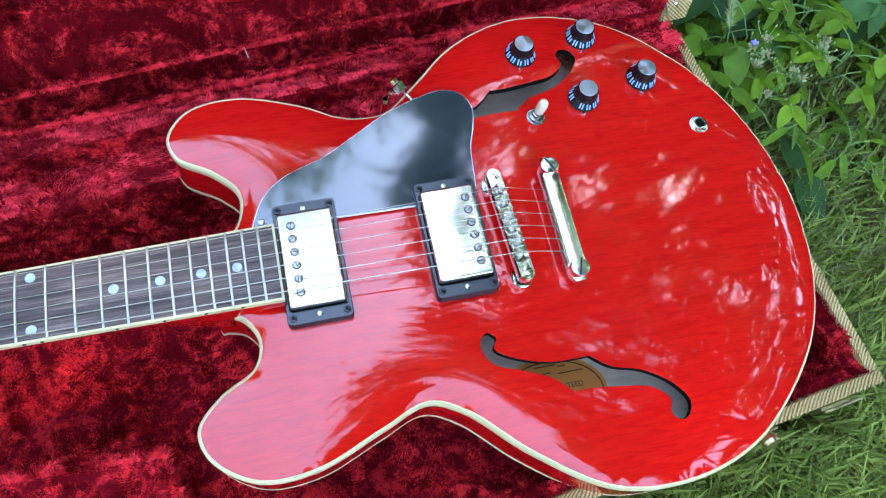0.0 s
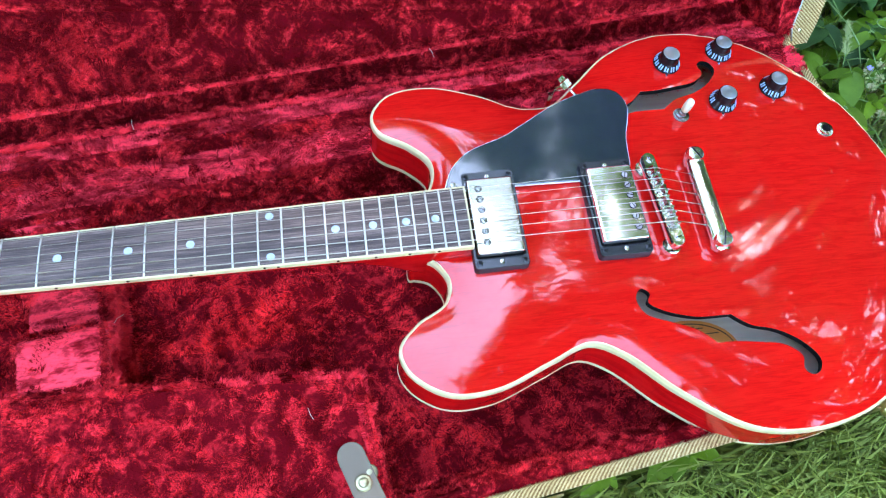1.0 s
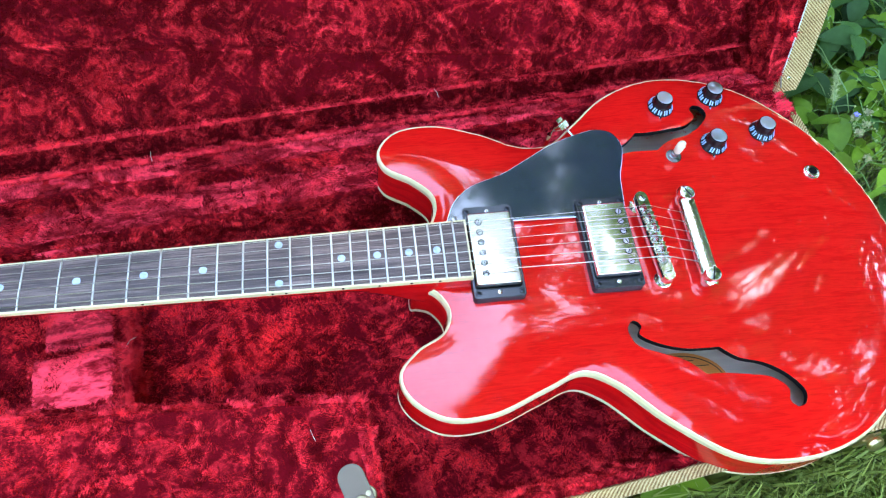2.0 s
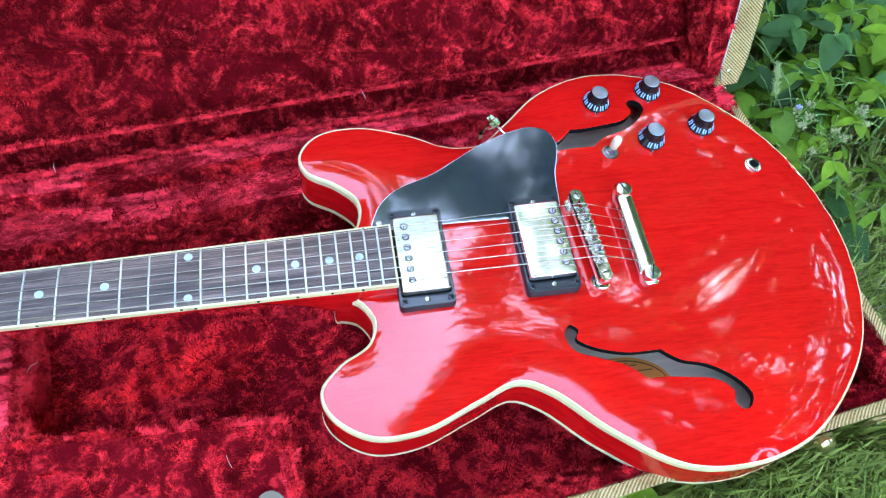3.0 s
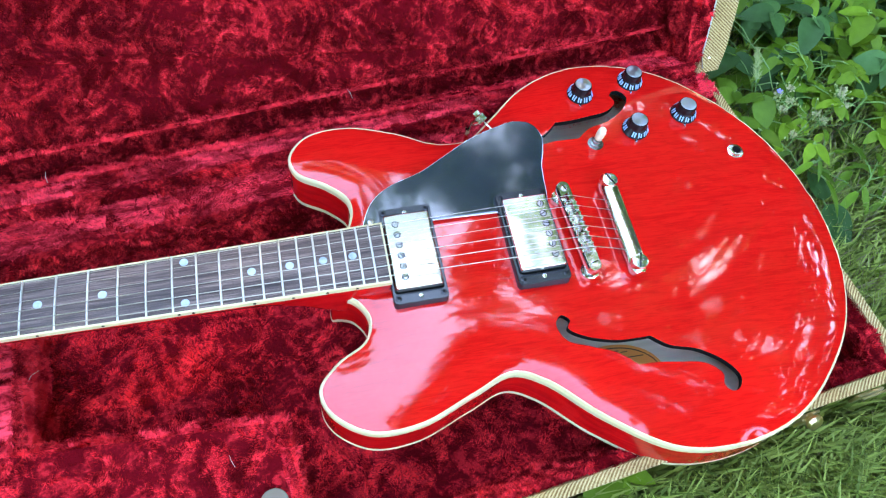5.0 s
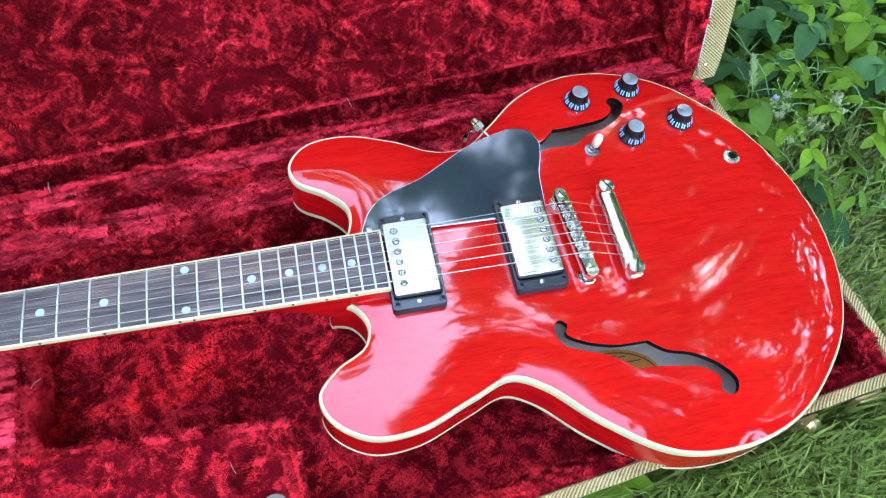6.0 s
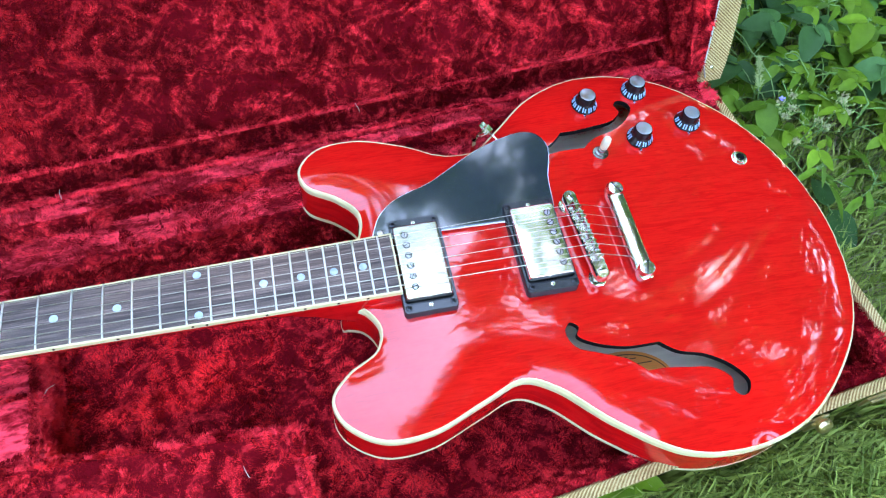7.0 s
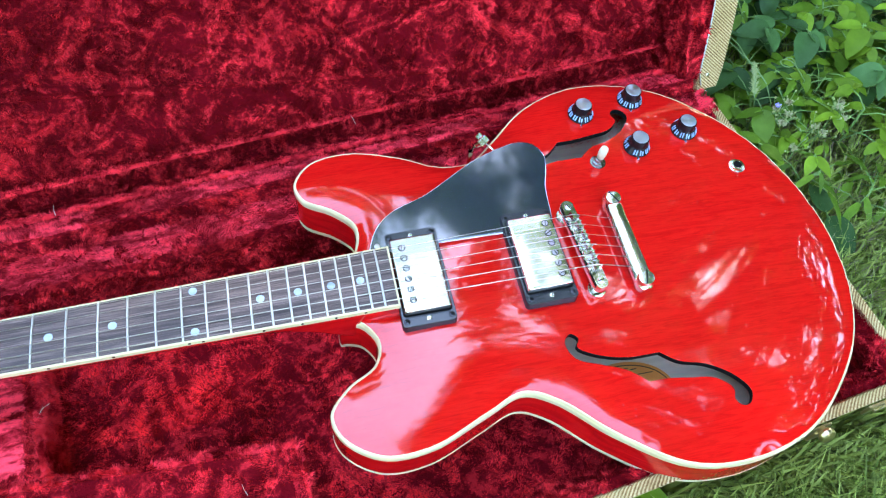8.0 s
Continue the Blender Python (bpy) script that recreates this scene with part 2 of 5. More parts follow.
# ---- mesh helpers ----
def part(name, bm, mat, parent=None, label="", smooth=False, kind=""):
    """Links a bmesh as one mesh object under a thing or a part."""
    me = bpy.data.meshes.new(name)
    bm.to_mesh(me)
    bm.free()
    me.materials.append(mat)
    if smooth:
        for p in me.polygons:
            p.use_smooth = True
    ob = new(name, me)
    ob.parent = parent
    return tagged(ob, label, kind=kind)


def soft(ob, angle=35):
    """Smooth shading that keeps the edges sharper than the angle."""
    me = ob.data
    for p in me.polygons:
        p.use_smooth = True
    me.set_sharp_from_angle(angle=radians(angle))
    return ob


def thing(name, x, y, z, label, category, turn=0, group="", kind=""):
    ob = new(name)
    ob.empty_display_size = 0.05
    ob.matrix_world = pose(x, y, z, 0, 0, turn)
    return tagged(ob, label, category, group, kind)


def mesh(verts, faces):
    bm = bmesh.new()
    vs = [bm.verts.new(v) for v in verts]
    for f in faces:
        try:
            bm.faces.new([vs[i] for i in f])
        except ValueError:
            pass
    return bm


def raw(name, verts, faces, mat, parent=None, label="", kind="", smooth=False):
    """A mesh object straight from arrays, for thousands of small pieces."""
    me = bpy.data.meshes.new(name)
    me.from_pydata(verts, [], faces)
    me.materials.append(mat)
    if smooth:
        me.polygons.foreach_set("use_smooth", [True] * len(me.polygons))
    ob = new(name, me)
    ob.parent = parent
    return tagged(ob, label, kind=kind)


def box(x0, x1, y0, y1, z0, z1, bevel=0.0, seg=2):
    bm = bmesh.new()
    bmesh.ops.create_cube(bm, size=1)
    for v in bm.verts:
        v.co = ((x0 + x1) / 2 + v.co.x * (x1 - x0), (y0 + y1) / 2 + v.co.y * (y1 - y0), (z0 + z1) / 2 + v.co.z * (z1 - z0))
    if bevel:
        bmesh.ops.bevel(bm, geom=bm.edges[:], offset=bevel, segments=seg, affect="EDGES", profile=0.6)
    return bm


def lathe(profile, steps=32, at=(0, 0, 0)):
    """Turns a profile of (radius, height) round the z axis."""
    verts, faces = [], []
    for r, z in profile:
        for i in range(steps):
            a = 2 * math.pi * i / steps
            verts.append((at[0] + r * math.cos(a), at[1] + r * math.sin(a), at[2] + z))
    for k in range(len(profile) - 1):
        for i in range(steps):
            j = (i + 1) % steps
            faces.append((k * steps + i, k * steps + j, (k + 1) * steps + j, (k + 1) * steps + i))
    faces.append(tuple(range(steps))[::-1])
    faces.append(tuple((len(profile) - 1) * steps + i for i in range(steps)))
    return mesh(verts, faces)


def tube(points, radius, steps=8, taper=None):
    """A round bar along a line of points."""
    verts, faces = [], []
    pts = [Vector(p) for p in points]
    for k, p in enumerate(pts):
        d = (pts[min(k + 1, len(pts) - 1)] - pts[max(k - 1, 0)]).normalized()
        side = d.cross(Vector((0, 0, 1)) if abs(d.z) < 0.9 else Vector((1, 0, 0))).normalized()
        up = side.cross(d)
        r = radius if taper is None else radius + (taper - radius) * k / (len(pts) - 1)
        for i in range(steps):
            a = 2 * math.pi * i / steps
            verts.append(p + side * r * math.cos(a) + up * r * math.sin(a))
    for k in range(len(pts) - 1):
        for i in range(steps):
            j = (i + 1) % steps
            faces.append((k * steps + i, k * steps + j, (k + 1) * steps + j, (k + 1) * steps + i))
    faces.append(tuple(range(steps))[::-1])
    faces.append(tuple((len(pts) - 1) * steps + i for i in range(steps)))
    return mesh(verts, faces)


def spline(points, per=12, closed=True):
    """A smooth line through control points (centripetal), as 2D pairs."""
    n, out = len(points), []
    p = [Vector((*q, 0)) for q in points]
    for i in range(n if closed else n - 1):
        if closed:
            a, b, c, d = p[(i - 1) % n], p[i], p[(i + 1) % n], p[(i + 2) % n]
        else:
            a, b, c, d = p[max(i - 1, 0)], p[i], p[i + 1], p[min(i + 2, n - 1)]
        t0 = 0.0
        t1 = t0 + max((b - a).length, 1e-6) ** 0.5
        t2 = t1 + max((c - b).length, 1e-6) ** 0.5
        t3 = t2 + max((d - c).length, 1e-6) ** 0.5
        for k in range(per):
            t = t1 + (t2 - t1) * k / per
            a1 = a * ((t1 - t) / (t1 - t0)) + b * ((t - t0) / (t1 - t0))
            a2 = b * ((t2 - t) / (t2 - t1)) + c * ((t - t1) / (t2 - t1))
            a3 = c * ((t3 - t) / (t3 - t2)) + d * ((t - t2) / (t3 - t2))
            b1 = a1 * ((t2 - t) / (t2 - t0)) + a2 * ((t - t0) / (t2 - t0))
            b2 = a2 * ((t3 - t) / (t3 - t1)) + a3 * ((t - t1) / (t3 - t1))
            q = b1 * ((t2 - t) / (t2 - t1)) + b2 * ((t - t1) / (t2 - t1))
            out.append((q.x, q.y))
    if not closed:
        out.append(tuple(points[-1]))
    return out


def inset(loop, d):
    """The closed loop moved inwards by d (counter-clockwise loop)."""
    n, out = len(loop), []
    for i in range(n):
        ax, ay = loop[i - 1]
        bx, by = loop[(i + 1) % n]
        tx, ty = bx - ax, by - ay
        s = math.hypot(tx, ty) or 1
        out.append((loop[i][0] - ty / s * d, loop[i][1] + tx / s * d))
    return out


def ccw(loop):
    area = sum(loop[i - 1][0] * loop[i][1] - loop[i][0] * loop[i - 1][1] for i in range(len(loop)))
    return loop if area > 0 else loop[::-1]


def inside(x, y, loop):
    """Which of the points (arrays) lie in the closed loop."""
    hit = np.zeros(np.shape(x), bool)
    q = np.array(loop)
    for (x0, y0), (x1, y1) in zip(q, np.roll(q, -1, 0)):
        if y0 != y1:
            hit ^= ((y0 > y) != (y1 > y)) & (x < (x1 - x0) * (y - y0) / (y1 - y0) + x0)
    return hit


def strip(rings):
    """Skins closed rings of equal length."""
    n, verts, faces = len(rings[0]), [v for r in rings for v in r], []
    for k in range(len(rings) - 1):
        for i in range(n):
            j = (i + 1) % n
            faces.append((k * n + i, k * n + j, (k + 1) * n + j, (k + 1) * n + i))
    return mesh(verts, faces)


def slab(loop, z0, z1, bevel=0.0):
    """A plate with the closed outline, with a small chamfer on its upper edge."""
    loop = ccw(loop)
    top = inset(loop, bevel) if bevel else loop
    rings = [[(x, y, z0) for x, y in loop], [(x, y, z1 - bevel) for x, y in loop], [(x, y, z1) for x, y in top]]
    bm = strip(rings)
    n = len(loop)
    bm.verts.ensure_lookup_table()
    bm.faces.new([bm.verts[2 * n + i] for i in range(n)])
    bm.faces.new([bm.verts[i] for i in range(n)][::-1])
    return bm


# ---- the guitar ----
from mathutils.geometry import delaunay_2d_cdt

guitar = thing("electric_guitar", 0, 0, 0.102, "cherry red semi-hollow electric guitar resting across an open plush-lined case", "guitar")
guitar.matrix_world = pose(0.0002, 0.0044, 0.0966, 1.33, 0.75, 0.28)   # it lies a little askew on the padding
RIM = 0.045          # height of the top's rim over the back's rim
ARCH = 0.0125        # rise of the arched top
UPPER = [(-145, 24), (-139, 25), (-122, 43), (-119, 66), (-135, 85), (-160, 102), (-165, 121), (-148, 143), (-110, 149.5), (-65, 137), (-31, 120.5), (-2, 119.5),
         (27, 142), (65, 175.5), (109, 195), (150, 198), (204, 184), (252.5, 146), (291, 92), (312, 20)]
LOWER = [(308.5, -55), (286.5, -111), (250, -153), (206, -183.5), (152, -196.5), (99, -190), (49, -157), (10, -121), (-13, -111), (-45, -122), (-92, -139),
         (-130, -138.5), (-158, -118), (-163, -98), (-147, -79), (-123, -64), (-118, -46), (-128, -29), (-140, -24.5), (-145, -24), (-145, 0)]
OUTLINE = ccw([(x / 1000, y / 1000) for x, y in spline(UPPER + LOWER, 11)])
F_HALF = [(29, -79), (35, -72), (41, -77), (38, -84), (51, -93), (74, -100), (90, -101), (103, -101), (116, -111), (138, -118), (157, -131), (166, -145), (162, -154),
          (155, -155.5), (150, -150), (152, -141), (141, -130.5), (120, -126), (98, -123), (86, -123), (73, -111), (53, -102), (34, -93)]


def f_line(side):
    pts, sharp = [], {7, 19}
    runs = [F_HALF[7:20], F_HALF[19:] + F_HALF[:8]]
    for run in runs:
        pts += spline(run, 6, closed=False)[:-1]
    return ccw([(x / 1000, -side * y / 1000) for x, y in pts])


F_LOOPS = [f_line(-1), f_line(1)]

# height of the arched top over its outline, on a regular grid
STEP = 0.004
gx = np.arange(-0.176, 0.3241, STEP)
gy = np.arange(-0.212, 0.2121, STEP)
GX, GY = np.meshgrid(gx, gy)
IN = inside(GX, GY, OUTLINE)
h_ = np.zeros(GX.shape)
for _ in range(2600):
    s_ = np.zeros_like(h_)
    s_[1:-1, 1:-1] = 0.25 * (h_[:-2, 1:-1] + h_[2:, 1:-1] + h_[1:-1, :-2] + h_[1:-1, 2:] + 1.0)
    h_ = np.where(IN, s_, 0.0)
g_ = np.clip(h_ / h_.max(), 0, 1) ** 0.55
RISE = ARCH * g_ ** 1.5 * (2.5 - 1.5 * g_)


def top_z(x, y):
    """The height of the arched top at a place."""
    i, j = (x - gx[0]) / STEP, (y - gy[0]) / STEP
    a, b = int(i), int(j)
    u, v = i - a, j - b
    return RIM + RISE[b, a] * (1 - u) * (1 - v) + RISE[b, a + 1] * u * (1 - v) + RISE[b + 1, a] * (1 - u) * v + RISE[b + 1, a + 1] * u * v


edge = inset(OUTLINE, 0.0016)
far_in = inset(OUTLINE, 0.006)
keep = inside(GX, GY, far_in)
hole = inside(GX, GY, F_LOOPS[0]) | inside(GX, GY, F_LOOPS[1])
pts = [Vector(p) for p in edge]
cons = [(i, (i + 1) % len(edge)) for i in range(len(edge))]
for loop in F_LOOPS:
    n0 = len(pts)
    pts += [Vector(p) for p in loop]
    cons += [(n0 + i, n0 + (i + 1) % len(loop)) for i in range(len(loop))]
q_ = np.concatenate([np.array(l) for l in F_LOOPS])
for x, y in zip(GX[keep & ~hole], GY[keep & ~hole]):
    if np.min(np.hypot(q_[:, 0] - x, q_[:, 1] - y)) > 0.0022:
        pts.append(Vector((x, y)))
vs, _, fs, *_ = delaunay_2d_cdt(pts, cons, [], 0, 1e-6)
cx = np.array([sum(vs[i].x for i in f) / 3 for f in fs])
cy = np.array([sum(vs[i].y for i in f) / 3 for f in fs])
ok = inside(cx, cy, edge) & ~inside(cx, cy, F_LOOPS[0]) & ~inside(cx, cy, F_LOOPS[1])
top = raw("top", [(v.x, v.y, top_z(v.x, v.y)) for v in vs], [tuple(f) for f, k in zip(fs, ok) if k], M_TOP, guitar, "glossy arched cherry red top with two f-holes", smooth=True)


def ring_at(loop, d, z):
    return [(x, y, z) for x, y in (inset(loop, d) if d else loop)]


def lip(d, up):
    return [(x, y, top_z(x, y) + up) for x, y in inset(OUTLINE, d)]


part("top_binding", strip([lip(0.0025, -0.0004), lip(0.0024, 0.0002), lip(0.0014, 0.0003), ring_at(OUTLINE, 0.0006, RIM + 0.0004), ring_at(OUTLINE, 0.0, RIM - 0.0005),
      ring_at(OUTLINE, 0.0, RIM - 0.0058), ring_at(OUTLINE, 0.0012, RIM - 0.0060)]), M_CREAM, guitar, "cream binding", smooth=False)
part("side", strip([ring_at(OUTLINE, 0.0002, RIM - 0.0058), ring_at(OUTLINE, 0.0002, 0.0050)]), M_SIDE, guitar, smooth=True)
part("back_binding", strip([ring_at(OUTLINE, 0.0010, 0.0052), ring_at(OUTLINE, 0.0, 0.0050), ring_at(OUTLINE, 0.0, 0.0006), ring_at(OUTLINE, 0.0012, 0.0)]), M_CREAM, guitar, "cream binding")
part("back", slab(inset(OUTLINE, 0.001), -0.0002, 0.003), M_SIDE, guitar)
part("inner_back", slab(inset(OUTLINE, 0.004), 0.0035, 0.012), M_CAVITY, guitar, "bare grey plywood seen through the f-holes")
for loop in F_LOOPS:
    hi = [(x, y, top_z(x, y) - 0.0001) for x, y in loop]
    lo = [(x, y, top_z(x, y) - 0.0055) for x, y in inset(loop, 0.0002)]
    part("f_hole_edge", strip([lo, hi]), M_PIT, guitar, "black painted f-hole edge")

# label inside the lower f-hole
def oval(d, z):
    return [(0.0835 + (0.0435 - d) * math.cos(a), -0.1165 + (0.0285 - d) * math.sin(a), z) for a in np.linspace(0, 2 * math.pi, 64, endpoint=False)]


lab = part("label", slab([(x, y) for x, y, _ in oval(0, 0)], 0.0120, 0.0124), M_LABEL, guitar, "orange oval paper label with dark print")
part("label_border", strip([oval(0.0028, 0.0126), oval(0.0038, 0.0126)]), M_INK, lab)
for x, y, w in ((0.083, -0.0945, 0.017), (0.079, -0.1000, 0.014), (0.102, -0.1015, 0.020), (0.096, -0.0962, 0.006), (0.078, -0.1052, 0.018)):
    part("print_bar", box(x - w / 2, x + w / 2, y - 0.0004, y + 0.0004, 0.0125, 0.0127), M_INK, lab)
txt = bpy.data.curves.new("print", "FONT")
txt.body, txt.size, txt.extrude, txt.align_x = "GUARANTEED", 0.0056, 0.0001, "RIGHT"
txt.materials.append(M_INK)
t_ob = new("print", txt)
t_ob.parent = lab
t_ob.location = (0.1095, -0.1135, 0.0126)
txt = bpy.data.curves.new("print", "FONT")
txt.body, txt.size, txt.extrude = "Style", 0.0038, 0.0001
txt.materials.append(M_INK)
t_ob = new("print", txt)
t_ob.parent = lab
t_ob.location = (0.0665, -0.0985, 0.0126)

# neck and fretboard
SCALE, NUT = 0.62865, -0.56
END = -0.096


def fret_x(n):
    return NUT + SCALE * (1 - 2 ** (-n / 12))


def board_z(x):
    return 0.070 + (x + 0.105) * 0.055


def half(x):
    return 0.0215 + (x - NUT) / (END - NUT) * 0.0065


def crown(y, w):
    return -0.0013 * (y / w) ** 2


xs = np.linspace(NUT, END - 0.0016, 30)
verts, faces = [], []
for x in xs:
    w = half(x) - 0.0016
    for k in range(9):
        y = -w + 2 * w * k / 8
        verts.append((x, y, board_z(x) + crown(y, half(x))))
    verts += [(x, w, board_z(x) - 0.006), (x, -w, board_z(x) - 0.006)]
for a in range(len(xs) - 1):
    for k in range(11):
        j = (k + 1) % 11
        faces.append((a * 11 + k, (a + 1) * 11 + k, (a + 1) * 11 + j, a * 11 + j))
fretboard = soft(part("fretboard", mesh(verts, faces), M_ROSE, guitar, "streaky dark rosewood fretboard"))
for s in (-1, 1):
    verts, faces = [], []
    for x in (NUT, END):
        w = half(x)
        z = board_z(x)
        verts += [(x, s * (w - 0.0016), z - 0.0011), (x, s * w, z - 0.0013), (x, s * w, z - 0.0062), (x, s * (w - 0.0016), z - 0.0062)]
    faces = [(0, 1, 5, 4), (1, 2, 6, 5), (2, 3, 7, 6), (3, 0, 4, 7), (0, 3, 2, 1), (4, 5, 6, 7)]
    bm = mesh(verts, faces)
    bmesh.ops.recalc_face_normals(bm, faces=bm.faces[:])
    part("board_binding", bm, M_CREAM, fretboard, "cream binding")
part("board_end", box(END - 0.0016, END, -half(END) + 0.0016, half(END) - 0.0016, board_z(END) - 0.0062, board_z(END) - 0.0006), M_CREAM, fretboard, "cream binding")
for n in range(1, 23):
    x = fret_x(n)
    w = half(x) - 0.0008
    line = [(x, -w + 2 * w * k / 8, board_z(x) + crown(-w + 2 * w * k / 8, half(x)) + 0.0001) for k in range(9)]
    part("fret", tube(line, 0.00085, 8), M_FRET, fretboard, smooth=True)
for n in (3, 5, 7, 9, 12, 15, 17, 19, 21):
    x = (fret_x(n) + fret_x(n - 1)) / 2
    for y in ((-0.018, 0.018) if n == 12 else (0.0,)):
        part("inlay", lathe([(0.0033, -0.001), (0.0033, 0.00025), (0.003, 0.0003)], 20, (x, y, board_z(x) + crown(y, half(x)))), M_PEARL, fretboard, "round pearl inlay")
    for dx in ((-0.0053, 0.0053) if n == 12 else (0.0,)):
        bm = lathe([(0.0012, -0.0005), (0.0012, 0.0002)], 12)
        bmesh.ops.transform(bm, matrix=pose(x + dx, -half(x), board_z(x) - 0.0036, 90), verts=bm.verts[:])
        part("side_dot", bm, M_BLACK, fretboard)
verts, faces = [], []
NS = np.linspace(NUT, -0.128, 24)
for x in NS:
    w, z = half(x) - 0.0003, board_z(x) - 0.0062
    depth = 0.0145 + 0.004 * (x - NUT) / 0.43 + max(0, (x + 0.205) / 0.06) ** 1.6 * 0.03
    for k in range(13):
        a = math.pi * k / 12
        boxy = 0.8 - 0.5 * min(1, max(0, (x + 0.205) / 0.06))
        verts.append((x, w * math.cos(a), z - min(depth, z) * math.sin(a) ** boxy))
for a in range(len(NS) - 1):
    for k in range(12):
        faces.append((a * 13 + k, a * 13 + k + 1, (a + 1) * 13 + k + 1, (a + 1) * 13 + k))
part("neck", mesh(verts, faces), M_SIDE, guitar, "cherry red neck", smooth=True)
part("neck_tongue", box(-0.14, END - 0.001, -0.026, 0.026, RIM - 0.01, board_z(-0.14) - 0.0058), M_SIDE, guitar)
part("nut", box(NUT - 0.005, NUT, -0.0215, 0.0215, board_z(NUT) - 0.005, board_z(NUT) + 0.0015, 0.0008), M_IVORY, guitar)
head = [(NUT - 0.005, -0.0215), (NUT - 0.03, -0.034), (NUT - 0.17, -0.043), (NUT - 0.18, -0.02), (NUT - 0.172, 0.0), (NUT - 0.18, 0.02), (NUT - 0.17, 0.043), (NUT - 0.03, 0.034), (NUT - 0.005, 0.0215)]
bm = slab(head, -0.0135, -0.0005, 0.001)
bmesh.ops.transform(bm, matrix=Matrix.Translation((NUT, 0, board_z(NUT))) @ pose(0, 0, 0, 0, -14, 0) @ Matrix.Translation((-NUT, 0, 0)), verts=bm.verts[:])
part("headstock", bm, M_NAVY, guitar, "black faced headstock")

# pickguard: black ply over a thin white ply, held by a bracket at the waist
GUARD = [(-111, 29), (-108, 38), (-101, 52), (-86, 66), (-52, 80), (-30, 93), (-1, 110), (27, 121), (46, 125), (60, 120), (66, 106), (63, 90), (57, 72), (54, 47)]
g_line = [(x / 1000, y / 1000) for x, y in spline(GUARD, 8, closed=False)] + [(0.052, 0.0305), (-0.05, 0.0305)]
guard = part("pickguard", slab(g_line, 0.0600, 0.0614, 0.0004), M_GUARD, guitar, "glossy black pickguard with a white edge")
part("white_ply", slab(inset(ccw(g_line), -0.0008), 0.0588, 0.0600), M_WHITE, guard, "white edge of the pickguard")
bracket = part("guard_bracket", tube([(0.027, 0.114, 0.0575), (0.0145, 0.1285, 0.0625)], 0.0012, 10), M_CHROME, guitar, "chrome pickguard bracket", smooth=True)
arm = [(0.0135, 0.1300, 0.0610), (0.0080, 0.1318, 0.0560), (0.0035, 0.1325, 0.0470), (0.0015, 0.1290, 0.0330), (0.0010, 0.1262, 0.0240)]
soft(part("bracket_arm", tube(arm, 0.0026, 8), M_CHROME, bracket))
bm = lathe([(0.0034, -0.002), (0.0050, -0.0015), (0.0052, 0.0050), (0.0046, 0.0058), (0.0034, 0.0062), (0.0033, 0.0100), (0.0024, 0.0108)], 6)
bmesh.ops.transform(bm, matrix=pose(0.0145, 0.1285, 0.0628, -68, 0, 38), verts=bm.verts[:])
part("bracket_nut", bm, M_CHROME, bracket)
for x, y in ((-0.104, 0.034),):
    part("guard_screw", lathe([(0.0026, 0.0612), (0.0024, 0.0624), (0.001, 0.0628)], 16, (x, y, 0)), M_SCREW, guard)


M_DARKSCREW = material("blued_screw", (0.05, 0.05, 0.055), 0.25, 1.0)


def rounded(w, h, r, z, steps=6):
    out = []
    for cx_, cy_, a0 in ((w / 2 - r, h / 2 - r, 0), (-w / 2 + r, h / 2 - r, 90), (-w / 2 + r, -h / 2 + r, 180), (w / 2 - r, -h / 2 + r, 270)):
        for k in range(steps + 1):
            a = radians(a0 + 90 * k / steps)
            out.append((cx_ + r * math.cos(a), cy_ + r * math.sin(a), z))
    return out


def screw(name, parent, m, r, mat, slot, angle, cross=False):
    bm = lathe([(r, -0.002), (r, 0.0003), (r * 0.8, 0.0009), (r * 0.3, 0.0011)], 18)
    bmesh.ops.transform(bm, matrix=m, verts=bm.verts[:])
    s = part(name, bm, mat, parent, smooth=False)
    for k in ((0, 90) if cross else (0,)):
        bm = box(-r * (0.6 if cross else 0.92), r * (0.6 if cross else 0.92), -r * 0.13, r * 0.13, 0.0006, 0.00125)
        bmesh.ops.transform(bm, matrix=m @ pose(0, 0, 0, 0, 0, angle + k), verts=bm.verts[:])
        part("slot", bm, slot, s)
    return s


